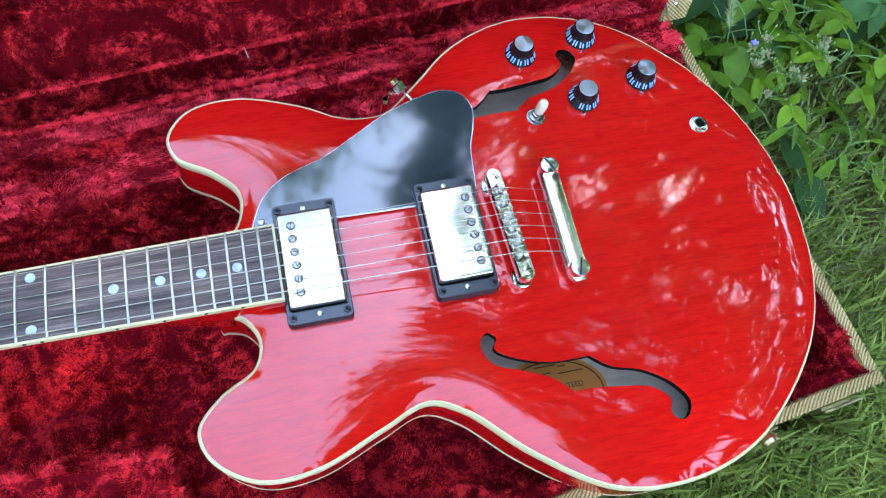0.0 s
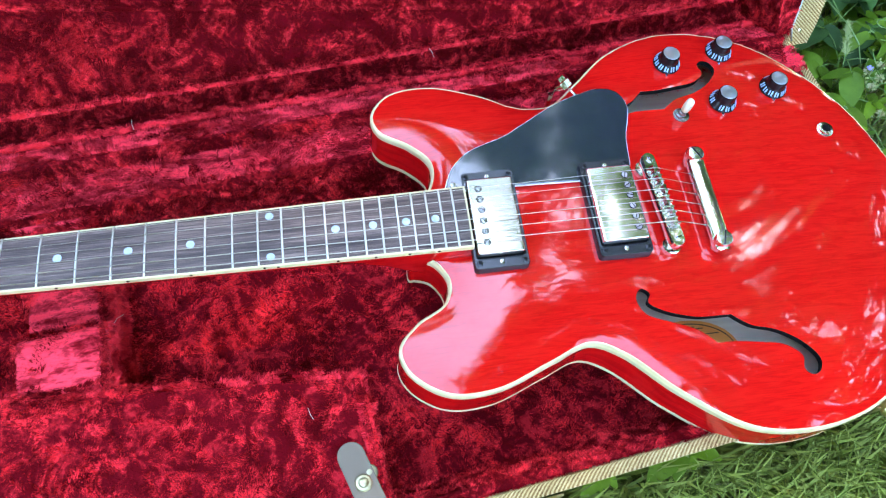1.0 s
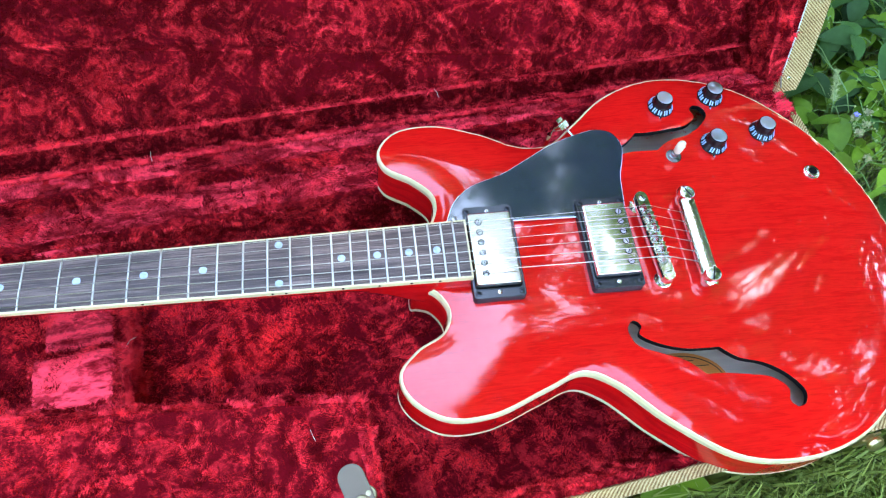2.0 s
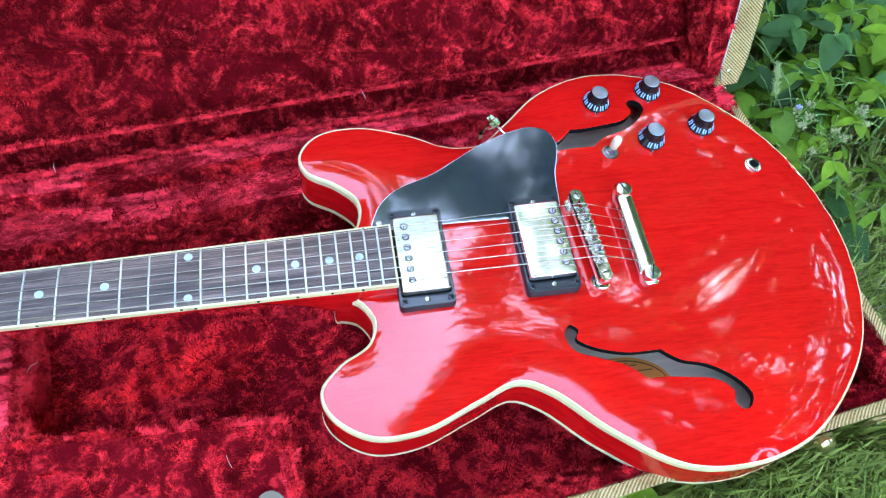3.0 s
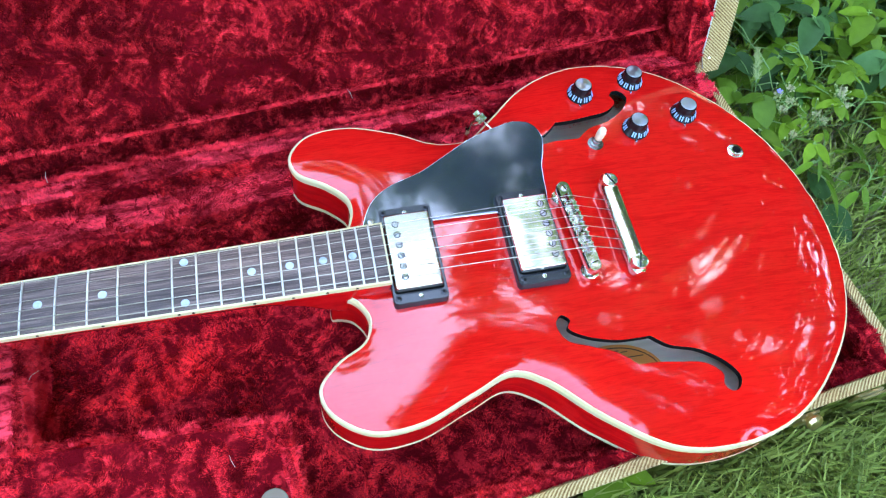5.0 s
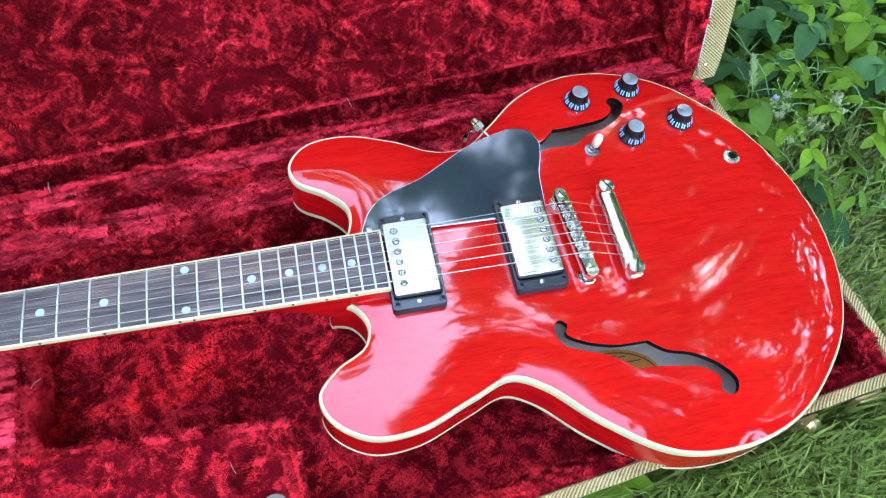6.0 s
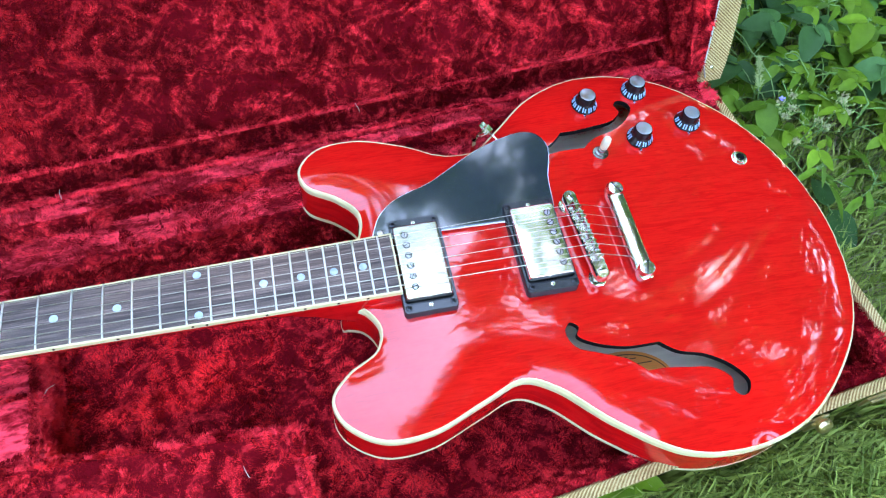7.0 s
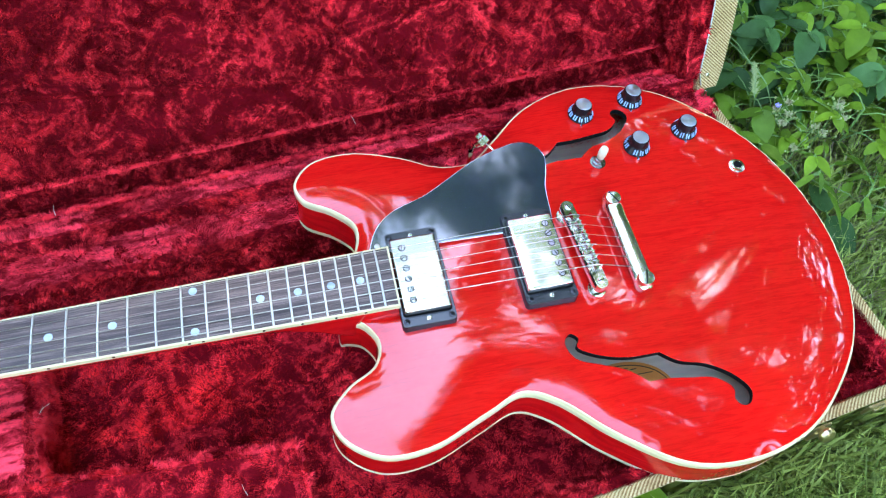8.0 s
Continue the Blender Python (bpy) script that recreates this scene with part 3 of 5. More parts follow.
def pickup(name, x, z_ring, z_cover, pole_x, cover_mat, tilt, label):
    """A covered humbucker: frame, cover, six pole screws, mounting and height screws."""
    m = Matrix.Translation((x, 0, z_ring)) @ pose(0, 0, 0, 0, tilt, 0)
    rings = [rounded(0.0450, 0.0900, 0.0035, -0.012), rounded(0.0446, 0.0896, 0.0035, -0.0006), rounded(0.0436, 0.0886, 0.003, 0.0), rounded(0.0402, 0.0715, 0.002, 0.0),
             rounded(0.0396, 0.0709, 0.002, -0.0006), rounded(0.0396, 0.0709, 0.002, -0.010)]
    bm = strip(rings)
    bmesh.ops.transform(bm, matrix=m, verts=bm.verts[:])
    p = soft(part(name, bm, M_BLACK, guitar, label), 40)
    c = z_cover - z_ring
    rings = [rounded(0.0384, 0.0694, 0.002, -0.010), rounded(0.0384, 0.0694, 0.002, c - 0.0016), rounded(0.0380, 0.0690, 0.002, c - 0.0006), rounded(0.0368, 0.0678, 0.0016, c - 0.0001), rounded(0.0350, 0.0660, 0.001, c)]
    bm = strip(rings)
    bm.verts.ensure_lookup_table()
    n = len(rings[0])
    bm.faces.new([bm.verts[4 * n + i] for i in range(n)])
    bmesh.ops.transform(bm, matrix=m, verts=bm.verts[:])
    soft(part("cover", bm, cover_mat, p, "nickel cover"), 50)
    for k in range(6):
        bm = lathe([(0.0030, 0.0), (0.0030, 0.00025), (0.0026, 0.0003)], 20)
        bmesh.ops.transform(bm, matrix=m @ pose(pole_x, -0.0247 + 0.00988 * k, c), verts=bm.verts[:])
        part("pole_hole", bm, M_PIT, p)
        screw("pole_screw", p, m @ pose(pole_x, -0.0247 + 0.00988 * k, c), 0.0025, M_SCREW, M_BLACK, 20 + 47 * k % 180)
    for sx in (-0.0182, 0.0182):
        for sy in (-0.0400, 0.0400):
            screw("frame_screw", p, m @ pose(sx, sy, 0), 0.0026, M_DARKSCREW, M_PIT, 30, cross=True)
    for sy in (-0.0395, 0.0395):
        screw("height_screw", p, m @ pose(0, sy, 0), 0.0021, M_CHROME, M_BLACK, 75)
    return p


M_COVER_SATIN = material("nickel_bright", (0.50, 0.455, 0.385), 0.22, 1.0)
bump(M_COVER_SATIN, noise_tex(M_COVER_SATIN, coords(M_COVER_SATIN, (1, 1, 1)), 120.0, 2.0), 0.05, 0.001)
pickup("neck_pickup", -0.0745, 0.0625, 0.0690, -0.0102, M_COVER_SATIN, -2.6, "covered humbucker in a black frame, bright nickel")
pickup("bridge_pickup", 0.028, 0.0665, 0.0735, 0.0122, M_NICKEL, -2.6, "covered humbucker in a tall black frame, shiny nickel")

# bridge with six saddles on two thumbwheels
bm_m = Matrix.Translation((0.0675, 0, 0)) @ pose(0, 0, 0, 0, 0, 3.6)
rings = [rounded(0.0105, 0.0880, 0.0052, 0.064, 8), rounded(0.0118, 0.0900, 0.0058, 0.066, 8), rounded(0.0118, 0.0900, 0.0058, 0.0728, 8), rounded(0.0104, 0.0886, 0.0051, 0.0742, 8)]
bm = strip(rings)
bm.verts.ensure_lookup_table()
n_r = len(rings[0])
bm.faces.new([bm.verts[3 * n_r + i] for i in range(n_r)])
bm.faces.new([bm.verts[i] for i in range(n_r)][::-1])
bmesh.ops.transform(bm, matrix=bm_m, verts=bm.verts[:])
bridge = soft(part("bridge", bm, M_NICKEL, guitar, "chrome bridge with six saddles"), 45)
for s in (-1, 1):
    bm = lathe([(0.0072, 0.0555), (0.0078, 0.0562), (0.0078, 0.0598), (0.0070, 0.0606), (0.003, 0.0608), (0.003, 0.066)], 28, (0, s * 0.0375, 0))
    bmesh.ops.transform(bm, matrix=bm_m, verts=bm.verts[:])
    soft(part("thumbwheel", bm, M_CHROME, bridge))
    screw("post_screw", bridge, bm_m @ pose(0, s * 0.0375, 0.0742), 0.0030, M_CHROME, M_BLACK, 60 + 50 * s)
string_y = [-0.0255 + 0.0102 * k for k in range(6)]
for k in range(6):
    y = string_y[k]
    dx = (-0.0012, 0.0009, -0.0006, 0.0012, -0.0002, -0.0014)[k]
    verts = [(-0.0042 + dx, -0.0036, 0.0738), (0.0042 + dx, -0.0036, 0.0738), (0.0042 + dx, 0.0036, 0.0738), (-0.0042 + dx, 0.0036, 0.0738),
             (-0.0008 + dx, -0.0034, 0.0802), (0.0012 + dx, -0.0034, 0.0802), (0.0012 + dx, 0.0034, 0.0802), (-0.0008 + dx, 0.0034, 0.0802)]
    bm = mesh([(vx, vy + y, vz) for vx, vy, vz in verts], [(0, 1, 5, 4), (1, 2, 6, 5), (2, 3, 7, 6), (3, 0, 4, 7), (4, 5, 6, 7)])
    bmesh.ops.transform(bm, matrix=bm_m, verts=bm.verts[:])
    part("saddle", bm, M_CHROME, bridge, "chrome saddle")
    bm = tube([(-0.0062, y, 0.0757), (0.0054, y, 0.0757)], 0.0009, 8)
    bmesh.ops.transform(bm, matrix=bm_m, verts=bm.verts[:])
    part("saddle_shaft", bm, M_CHROME, bridge)
    if k:
        bm = box(-0.0053, 0.0053, y - 0.0058, y - 0.0044, 0.0735, 0.0768, 0.0004)
        bmesh.ops.transform(bm, matrix=bm_m, verts=bm.verts[:])
        part("saddle_divider", bm, M_NICKEL, bridge)
    bm = lathe([(0.0017, 0), (0.0019, 0.0008), (0.0012, 0.0016)], 12)
    bmesh.ops.transform(bm, matrix=bm_m @ pose(-0.0058, y, 0.0752, 0, -90, 0), verts=bm.verts[:])
    part("saddle_screw", bm, M_CHROME, bridge)

# stop tailpiece on two large slotted studs
TAIL_X, TAIL_Z = 0.1092, 0.0665
verts, faces = [], []
ys = np.linspace(-0.0500, 0.0500, 41)
for y in ys:
    e = abs(y) / 0.05
    r = 1.0 if e < 0.76 else 0.82
    for k in range(20):
        a = 2 * math.pi * k / 20
        verts.append((TAIL_X + 0.0084 * r * math.cos(a) * (1 - max(0, e - 0.93) * 6), y, TAIL_Z + 0.0062 * (1.0 if e < 0.76 else 0.62) * math.sin(a)))
for a in range(len(ys) - 1):
    for k in range(20):
        j = (k + 1) % 20
        faces.append((a * 20 + k, (a + 1) * 20 + k, (a + 1) * 20 + j, a * 20 + j))
faces += [tuple(range(20)), tuple(range(40 * 20, 41 * 20))[::-1]]
tail = soft(part("tailpiece", mesh(verts, faces), M_CHROME, guitar, "chrome stop tailpiece"), 40)
for s in (-1, 1):
    soft(part("stud", lathe([(0.0085, 0.0525), (0.0085, 0.0562), (0.005, 0.0566), (0.005, 0.0612), (0.0070, 0.0614), (0.0073, 0.0728), (0.0066, 0.0742), (0.0052, 0.0747)], 32, (TAIL_X, s * 0.0412, 0)), M_CHROME, tail))
    bm = box(-0.0066, 0.0066, -0.0006, 0.0006, 0.0741, 0.0750)
    bmesh.ops.transform(bm, matrix=pose(TAIL_X, s * 0.0412, 0, 0, 0, 115 if s > 0 else 70), verts=bm.verts[:])
    part("slot", bm, M_BLACK, tail)
for k in range(6):
    bm = lathe([(0.0014, 0), (0.0014, 0.0008)], 10)
    bmesh.ops.transform(bm, matrix=pose(TAIL_X - 0.0076, string_y[k] * 0.98, TAIL_Z, 0, -90, 0), verts=bm.verts[:])
    part("string_hole", bm, M_BLACK, tail)

# strings, from the bass side
for k in range(6):
    y0, y1 = (-0.0175 + 0.007 * k), string_y[k]
    xb = 0.0675 + y1 * -0.063
    r = (0.00042, 0.00036, 0.00030, 0.00024, 0.00020, 0.00018)[k]
    part("string", tube([(NUT, y0, board_z(NUT) + 0.0018), (xb, y1, 0.0806), (TAIL_X - 0.008, y1 * 0.98, TAIL_Z)], r, 8), M_STRING, guitar, smooth=True)


# four top-hat knobs with silver inserts
def knob(x, y, turn):
    z = top_z(x, y) + 0.0010
    k = soft(part("knob", lathe([(0.0127, 0), (0.0129, 0.0009), (0.0124, 0.0016), (0.0098, 0.0068), (0.0092, 0.0076), (0.0086, 0.0138), (0.0082, 0.0146)], 48, (x, y, z)), M_NAVY, guitar, "black top-hat knob with a silver insert and pale numerals"), 30)
    bm = lathe([(0.0076, 0.0140), (0.0076, 0.0150), (0.0073, 0.0153)], 40, (x, y, z))
    part("insert", bm, M_INSERT, k, "brushed silver insert")
    for i in range(11):
        a = radians(turn + 30 * i)
        m = Matrix.Translation((x, y, z)) @ pose(0, 0, 0, 0, 0, math.degrees(a)) @ Matrix.Translation((0.0112, 0, 0.0042)) @ pose(0, 0, 0, 0, 63.5, 0)
        r0 = 0.35 * ((i * 7) % 3 - 1)
        for lo, hi, cut in ((-0.0019, -0.0008, 0.0), (0.0004, 0.0015, 0.0009 * (i % 2))):
            bm = box(-0.0025 + cut, 0.0023, lo, hi, -0.0002, 0.0003)
            bmesh.ops.transform(bm, matrix=m @ pose(0, 0, 0, 0, 0, 9 * r0), verts=bm.verts[:])
            part("numeral", bm, M_MARK, k, "pale blue numeral")
    m = Matrix.Translation((x, y, z)) @ pose(0, 0, 0, 0, 0, -105)
    bm = mesh([(0.010, -0.0022, -0.0006), (0.010, 0.0022, -0.0006), (0.0165, 0.0006, -0.0006), (0.0165, -0.0006, -0.0006),
               (0.010, -0.0022, 0.0003), (0.010, 0.0022, 0.0003), (0.0165, 0.0006, 0.0016), (0.0165, -0.0006, 0.0016)],
              [(0, 1, 5, 4), (1, 2, 6, 5), (2, 3, 7, 6), (3, 0, 4, 7), (4, 5, 6, 7), (3, 2, 1, 0)])
    bmesh.ops.transform(bm, matrix=m, verts=bm.verts[:])
    part("pointer", bm, M_CHROME, k)


for i, (x, y) in enumerate([(0.120, 0.154), (0.177, 0.166), (0.216, 0.118), (0.160, 0.104)]):
    knob(x, y, 40 + 67 * i)

# three-way switch
tx, ty = 0.1165, 0.0925
tz = top_z(tx, ty)
switch = soft(part("switch", lathe([(0.0075, 0), (0.0075, 0.0008), (0.0058, 0.0010), (0.0056, 0.0028), (0.0038, 0.0032), (0.0036, 0.006), (0.0026, 0.0064)], 32, (tx, ty, tz)), M_SOCKET, guitar, "chrome three-way switch with an ivory tip"), 30)
bm = lathe([(0.0016, 0.004), (0.0020, 0.0068), (0.0036, 0.0078), (0.0040, 0.0120), (0.0040, 0.0170), (0.0034, 0.0200), (0.0018, 0.0216)], 20)
bmesh.ops.transform(bm, matrix=pose(tx, ty, tz, -2, 6, 0), verts=bm.verts[:])
part("tip", bm, M_IVORY, switch, "ivory plastic tip", smooth=True)

# output socket
jx, jy = 0.2515, 0.068
jz = top_z(jx, jy)
bm = lathe([(0.0078, -0.001), (0.0078, 0.0007), (0.0066, 0.0011), (0.0064, 0.0026), (0.0052, 0.003), (0.0040, 0.003), (0.0036, 0.0012)], 32, (jx, jy, jz))
jack = soft(part("socket", bm, M_CHROME, guitar, "round chrome output socket"), 30)
part("socket_hole", lathe([(0.0039, 0.0010), (0.0039, 0.0032)], 24, (jx, jy, jz)), M_PIT, jack)


# ---- the case ----
case = thing("guitar_case", 0.355, -0.152, 0, "open tweed-covered hard case lined with crimson crushed plush, on grass", "guitar case", 8)
LEN, WID, RIMZ, WALL = 1.13, 0.366, 0.100, 0.0105
# lid: s runs up its rim, w away from it into the lid, both from the hinge line
LEAN = radians(26.5)
HV, HZ = 0.367, 0.104
S_DIR = Vector((0, math.sin(LEAN), math.cos(LEAN)))
W_DIR = Vector((0, math.cos(LEAN), -math.sin(LEAN)))
LID = Matrix(((1, 0, 0, 0), (0, S_DIR.y, W_DIR.y, HV), (0, S_DIR.z, W_DIR.z, HZ), (0, 0, 0, 1)))
rng = np.random.default_rng(7)


def rough_slab(u0, u1, v0, v1, z0, z1, cell=0.012, amp=0.002, r=0.008, seed=0):
    """A padded block whose upper face bulges and ripples and whose edges are rounded."""
    nu, nv = max(2, int((u1 - u0) / cell)), max(2, int((v1 - v0) / cell))
    verts, faces = [], []
    for j in range(nv + 1):
        for i in range(nu + 1):
            u, v = u0 + (u1 - u0) * i / nu, v0 + (v1 - v0) * j / nv
            d = min(u - u0, u1 - u, v - v0, v1 - v)
            drop = r * (1 - min(1, d / r)) ** 2 if r else 0
            z = z1 - drop + amp * noise.noise(Vector((u * 22 + seed, v * 22, seed))) + amp * 0.6 * noise.noise(Vector((u * 70, v * 70 + seed, seed)))
            verts.append((u, v, z))
    n = (nu + 1) * (nv + 1)
    for j in range(nv):
        for i in range(nu):
            a = j * (nu + 1) + i
            faces.append((a, a + 1, a + nu + 2, a + nu + 1))
    rim = [i for i in range(nu)] + [j * (nu + 1) + nu for j in range(nv)] + [nv * (nu + 1) + i for i in range(nu, 0, -1)] + [j * (nu + 1) for j in range(nv, 0, -1)]
    base = len(verts)
    for k in rim:
        verts.append((verts[k][0], verts[k][1], z0))
    for k in range(len(rim)):
        j = (k + 1) % len(rim)
        faces.append((rim[k], base + k, base + j, rim[j]))
    faces.append(tuple(base + k for k in range(len(rim)))[::-1])
    return mesh(verts, faces)


wave_k = rng.uniform(-1, 1, (9, 2))
wave_k /= np.linalg.norm(wave_k, axis=1)[:, None]
wave_f = np.array((95, 120, 150, 185, 230, 290, 360, 450, 560)) * 0.75
wave_p = rng.uniform(0, 6.3, 9)


def crush(s, t):
    """Height of the crushed pile at a place: sharp little ridges between soft hollows."""
    ws = s + 0.012 * np.sin(t * 47 + 1.3) + 0.006 * np.sin(t * 133 + s * 41)
    wt = t + 0.012 * np.sin(s * 53 + 0.4) + 0.006 * np.sin(s * 121 - t * 37)
    out, crest = 0, 0
    for k in range(9):
        ridge = 1 - np.abs(np.sin(0.5 * (wave_f[k] * (ws * wave_k[k, 0] + wt * wave_k[k, 1]) + wave_p[k])))
        along = 0.5 + 0.5 * np.sin(0.6 * wave_f[k] * (wt * wave_k[k, 0] - ws * wave_k[k, 1]) + 3 * wave_p[k])
        out = out + ridge ** 2 * 60.0 / wave_f[k]
        crest = np.maximum(crest, ridge ** 4 * along * (0.4 + 50.0 / wave_f[k]))
    return out * 0.0013 + crest * 0.0040


seed_dir = rng.uniform(0, 2 * math.pi, 2600)
seed_lean = rng.uniform(0.25, 1.25, 2600)


def pile(parent, corner, eu, ev, normal, bias=(0, 0, 0), spacing=0.00115, height=0.0052, depth=1.0, mat=None, stand=1.0):
    """Short leaning fibres over a flat patch; neighbouring tufts lie the same way, as in crushed plush."""
    corner, eu, ev, normal = (np.array(q, float) for q in (corner, eu, ev, normal))
    lu, lv = np.linalg.norm(eu), np.linalg.norm(ev)
    nu, nv = max(1, int(lu / spacing)), max(1, int(lv / spacing))
    a, b = np.meshgrid((np.arange(nu) + 0.5) / nu, (np.arange(nv) + 0.5) / nv)
    a = np.clip(a.ravel() + rng.uniform(-0.6, 0.6, nu * nv) / nu, 0, 1)
    b = np.clip(b.ravel() + rng.uniform(-0.6, 0.6, nu * nv) / nv, 0, 1)
    p = corner + a[:, None] * eu + b[:, None] * ev
    du, dv = eu / lu, ev / lv
    s, t = p @ du, p @ dv
    ws = s + 0.010 * np.sin(t * 150 + 2 * np.sin(s * 61)) + 0.006 * np.sin(t * 410 + s * 120)
    wt = t + 0.010 * np.sin(s * 130 + 2 * np.sin(t * 71)) + 0.006 * np.sin(s * 380 - t * 140)
    # nearest patch centre, by buckets of a coarse grid with jittered centres
    cell = 0.026
    best = np.full(len(p), 9.0)
    ang, lean = np.zeros(len(p)), np.zeros(len(p))
    ci, cj = np.floor(ws / cell).astype(int), np.floor(wt / (cell * 0.8)).astype(int)
    for di in (-1, 0, 1):
        for dj in (-1, 0, 1):
            k = ((ci + di) * 73 + (cj + dj) * 151) % 2600
            px = (ci + di + 0.5 + 0.38 * np.sin(k * 1.7)) * cell
            py = (cj + dj + 0.5 + 0.38 * np.sin(k * 2.9)) * cell * 0.8
            d = np.hypot(ws - px, wt - py)
            near = d < best
            best = np.where(near, d, best)
            ang = np.where(near, seed_dir[k], ang)
            lean = np.where(near, seed_lean[k], lean)
    ang = ang + rng.normal(0, 0.28, len(p))
    lean = lean * stand + rng.normal(0, 0.12, len(p))
    e_ = 0.0012
    h0 = crush(s, t)
    gs = (crush(s + e_, t) - h0) / e_ * depth
    gt = (crush(s, t + e_) - h0) / e_ * depth
    flat = normal
    normal = flat - gs[:, None] * du - gt[:, None] * dv
    normal /= np.linalg.norm(normal, axis=1)[:, None]
    side = np.cos(ang)[:, None] * du + np.sin(ang)[:, None] * dv
    lie = side * np.sin(lean)[:, None] + normal * np.cos(lean)[:, None] + np.array(bias)
    lie /= np.linalg.norm(lie, axis=1)[:, None]
    across = np.cross(lie, normal)
    across /= np.linalg.norm(across, axis=1)[:, None] + 1e-9
    h = height * rng.uniform(0.7, 1.25, len(p))[:, None]
    w = spacing * 0.55
    p = p + flat * (h0[:, None] - 0.002) * depth
    verts = np.concatenate([p - across * w, p + across * w, p + lie * h]).tolist()
    n = len(p)
    i = np.arange(n)
    faces = np.stack([i, i + n, i + 2 * n], 1).tolist()
    ob = raw("nap", verts, faces, mat or M_PILE, parent, kind="stuff", smooth=False)
    return ob


def lean_in(ob, depth=0.030):
    """Draws the lower part of the front wall in under its rim."""
    for v in ob.data.vertices:
        v.co.y += depth * (1 - v.co.z / RIMZ)
    return ob


# shell
part("bottom", box(-LEN, 0, 0.030, WID, 0.004, 0.012, 0.002), M_TWEED, case, "tweed-covered bottom")
lean_in(soft(part("front_wall", box(-LEN, 0, 0, WALL, 0.004, RIMZ, 0.0022), M_TWEED, case, "tweed-covered front wall")))
soft(part("rear_wall", box(-LEN, 0, WID - WALL, WID, 0.004, RIMZ - 0.012, 0.0022), M_TWEED, case, "tweed-covered rear wall"))
soft(part("end_wall", box(-WALL, 0, WALL + 0.0005, WID - WALL - 0.0005, 0.004, RIMZ, 0.0022), M_TWEED, case, "tweed-covered end wall"))
soft(part("end_wall", box(-LEN, -LEN + WALL, WALL + 0.0005, WID - WALL - 0.0005, 0.004, RIMZ, 0.0022), M_TWEED, case, "tweed-covered end wall"))
# linings
flo = part("floor_lining", rough_slab(-LEN + WALL, -WALL, WALL + 0.028, WID - WALL, 0.0122, 0.016, 0.016, 0.002, 0.0, 3), M_PLUSH, case, "crimson crushed plush floor", smooth=True)
pile(flo, (-LEN + 0.2, WALL + 0.03, 0.015), (LEN - 0.21, 0, 0), (0, WID - 2 * WALL - 0.03, 0), (0, 0, 1), spacing=0.0014, height=0.0044, mat=M_TRAY_LIT)
fro = lean_in(part("front_lining", box(-LEN + WALL, -WALL, WALL + 0.0002, WALL + 0.009, 0.015, RIMZ - 0.004, 0.004), M_PLUSH, case, "crimson plush", smooth=True))
pile(fro, (-0.92, WALL + 0.001, RIMZ - 0.0045), (0.91, 0, 0), (0, 0.008, 0), (0, 0, 1), spacing=0.00115, height=0.0055)
lean_in(pile(fro, (-0.92, WALL + 0.009, 0.02), (0.91, 0, 0), (0, 0, 0.075), (0, 1, 0), spacing=0.0014))
rea = part("rear_lining", rough_slab(-LEN + WALL, -WALL, WID - WALL - 0.022, WID + 0.004, RIMZ - 0.0118, RIMZ + 0.008, 0.006, 0.002, 0.008, 9), M_PLUSH, case, "crimson plush", smooth=True)
# rear pad: its sunlit look is put into the paler nap colour
pile(rea, (-1.0, WID - WALL - 0.021, RIMZ + 0.0075), (0.99, 0, 0), (0, 0.036, 0), (0, 0, 1), bias=(0, -0.3, 0), spacing=0.00115, height=0.005, depth=0.5, mat=M_WELT_LIT)
rel = part("rear_lining", box(-LEN + WALL, -WALL, WID - WALL - 0.0215, WID - WALL - 0.0002, 0.015, RIMZ - 0.012), M_PLUSH, case, "crimson plush")
pile(rel, (-1.0, WID - WALL - 0.022, 0.02), (0.99, 0, 0), (0, 0, 0.08), (0, -1, 0), spacing=0.0016)
enl = part("end_lining", box(-WALL - 0.012, -WALL - 0.0002, WALL + 0.01, WID - WALL - 0.023, 0.015, RIMZ - 0.004, 0.004), M_PLUSH, case, "crimson plush", smooth=True)
pile(enl, (-WALL - 0.011, WALL + 0.001, RIMZ - 0.0045), (0.011, 0, 0), (0, WID - 2 * WALL - 0.002, 0), (0, 0, 1), height=0.0055)
pile(enl, (-WALL - 0.012, WALL + 0.001, 0.02), (0, WID - 2 * WALL - 0.002, 0), (0, 0, 0.075), (-1, 0, 0), spacing=0.0014)

# accessory compartment, its edge parallel to the neck
loop = [(-0.86, 0.190), (-0.534, 0.133), (-0.5335, 0.0205), (-0.86, 0.0205)]
com = part("compartment", slab(loop, 0.015, 0.097, 0.006), M_PLUSH, case, "crimson plush accessory compartment", smooth=False)
sink = np.array((0, 0, 0.0005))
q0, q1, q2, q3 = [np.array((*q, 0.0965)) for q in loop]
pile(com, q3 - sink, q2 - q3, (q1 - q2) * 1.0, (0, 0, 1), spacing=0.00115, height=0.0032, depth=0.8, mat=M_TRAY_LIT)
e_ = (q0 - q1) / np.linalg.norm(q0 - q1)
tri_n = 9
for k in range(tri_n):
    a0 = q1 + (q0 - q1) * k / tri_n
    w_ = (q0 - q1)[0] / tri_n
    base = np.array((a0[0], 0.133, 0.0965))
    if k:
        pile(com, base - sink, (w_, 0, 0), (0, a0[1] - 0.133, 0), (0, 0, 1), spacing=0.00115, height=0.0032, depth=0.8, mat=M_TRAY_LIT)
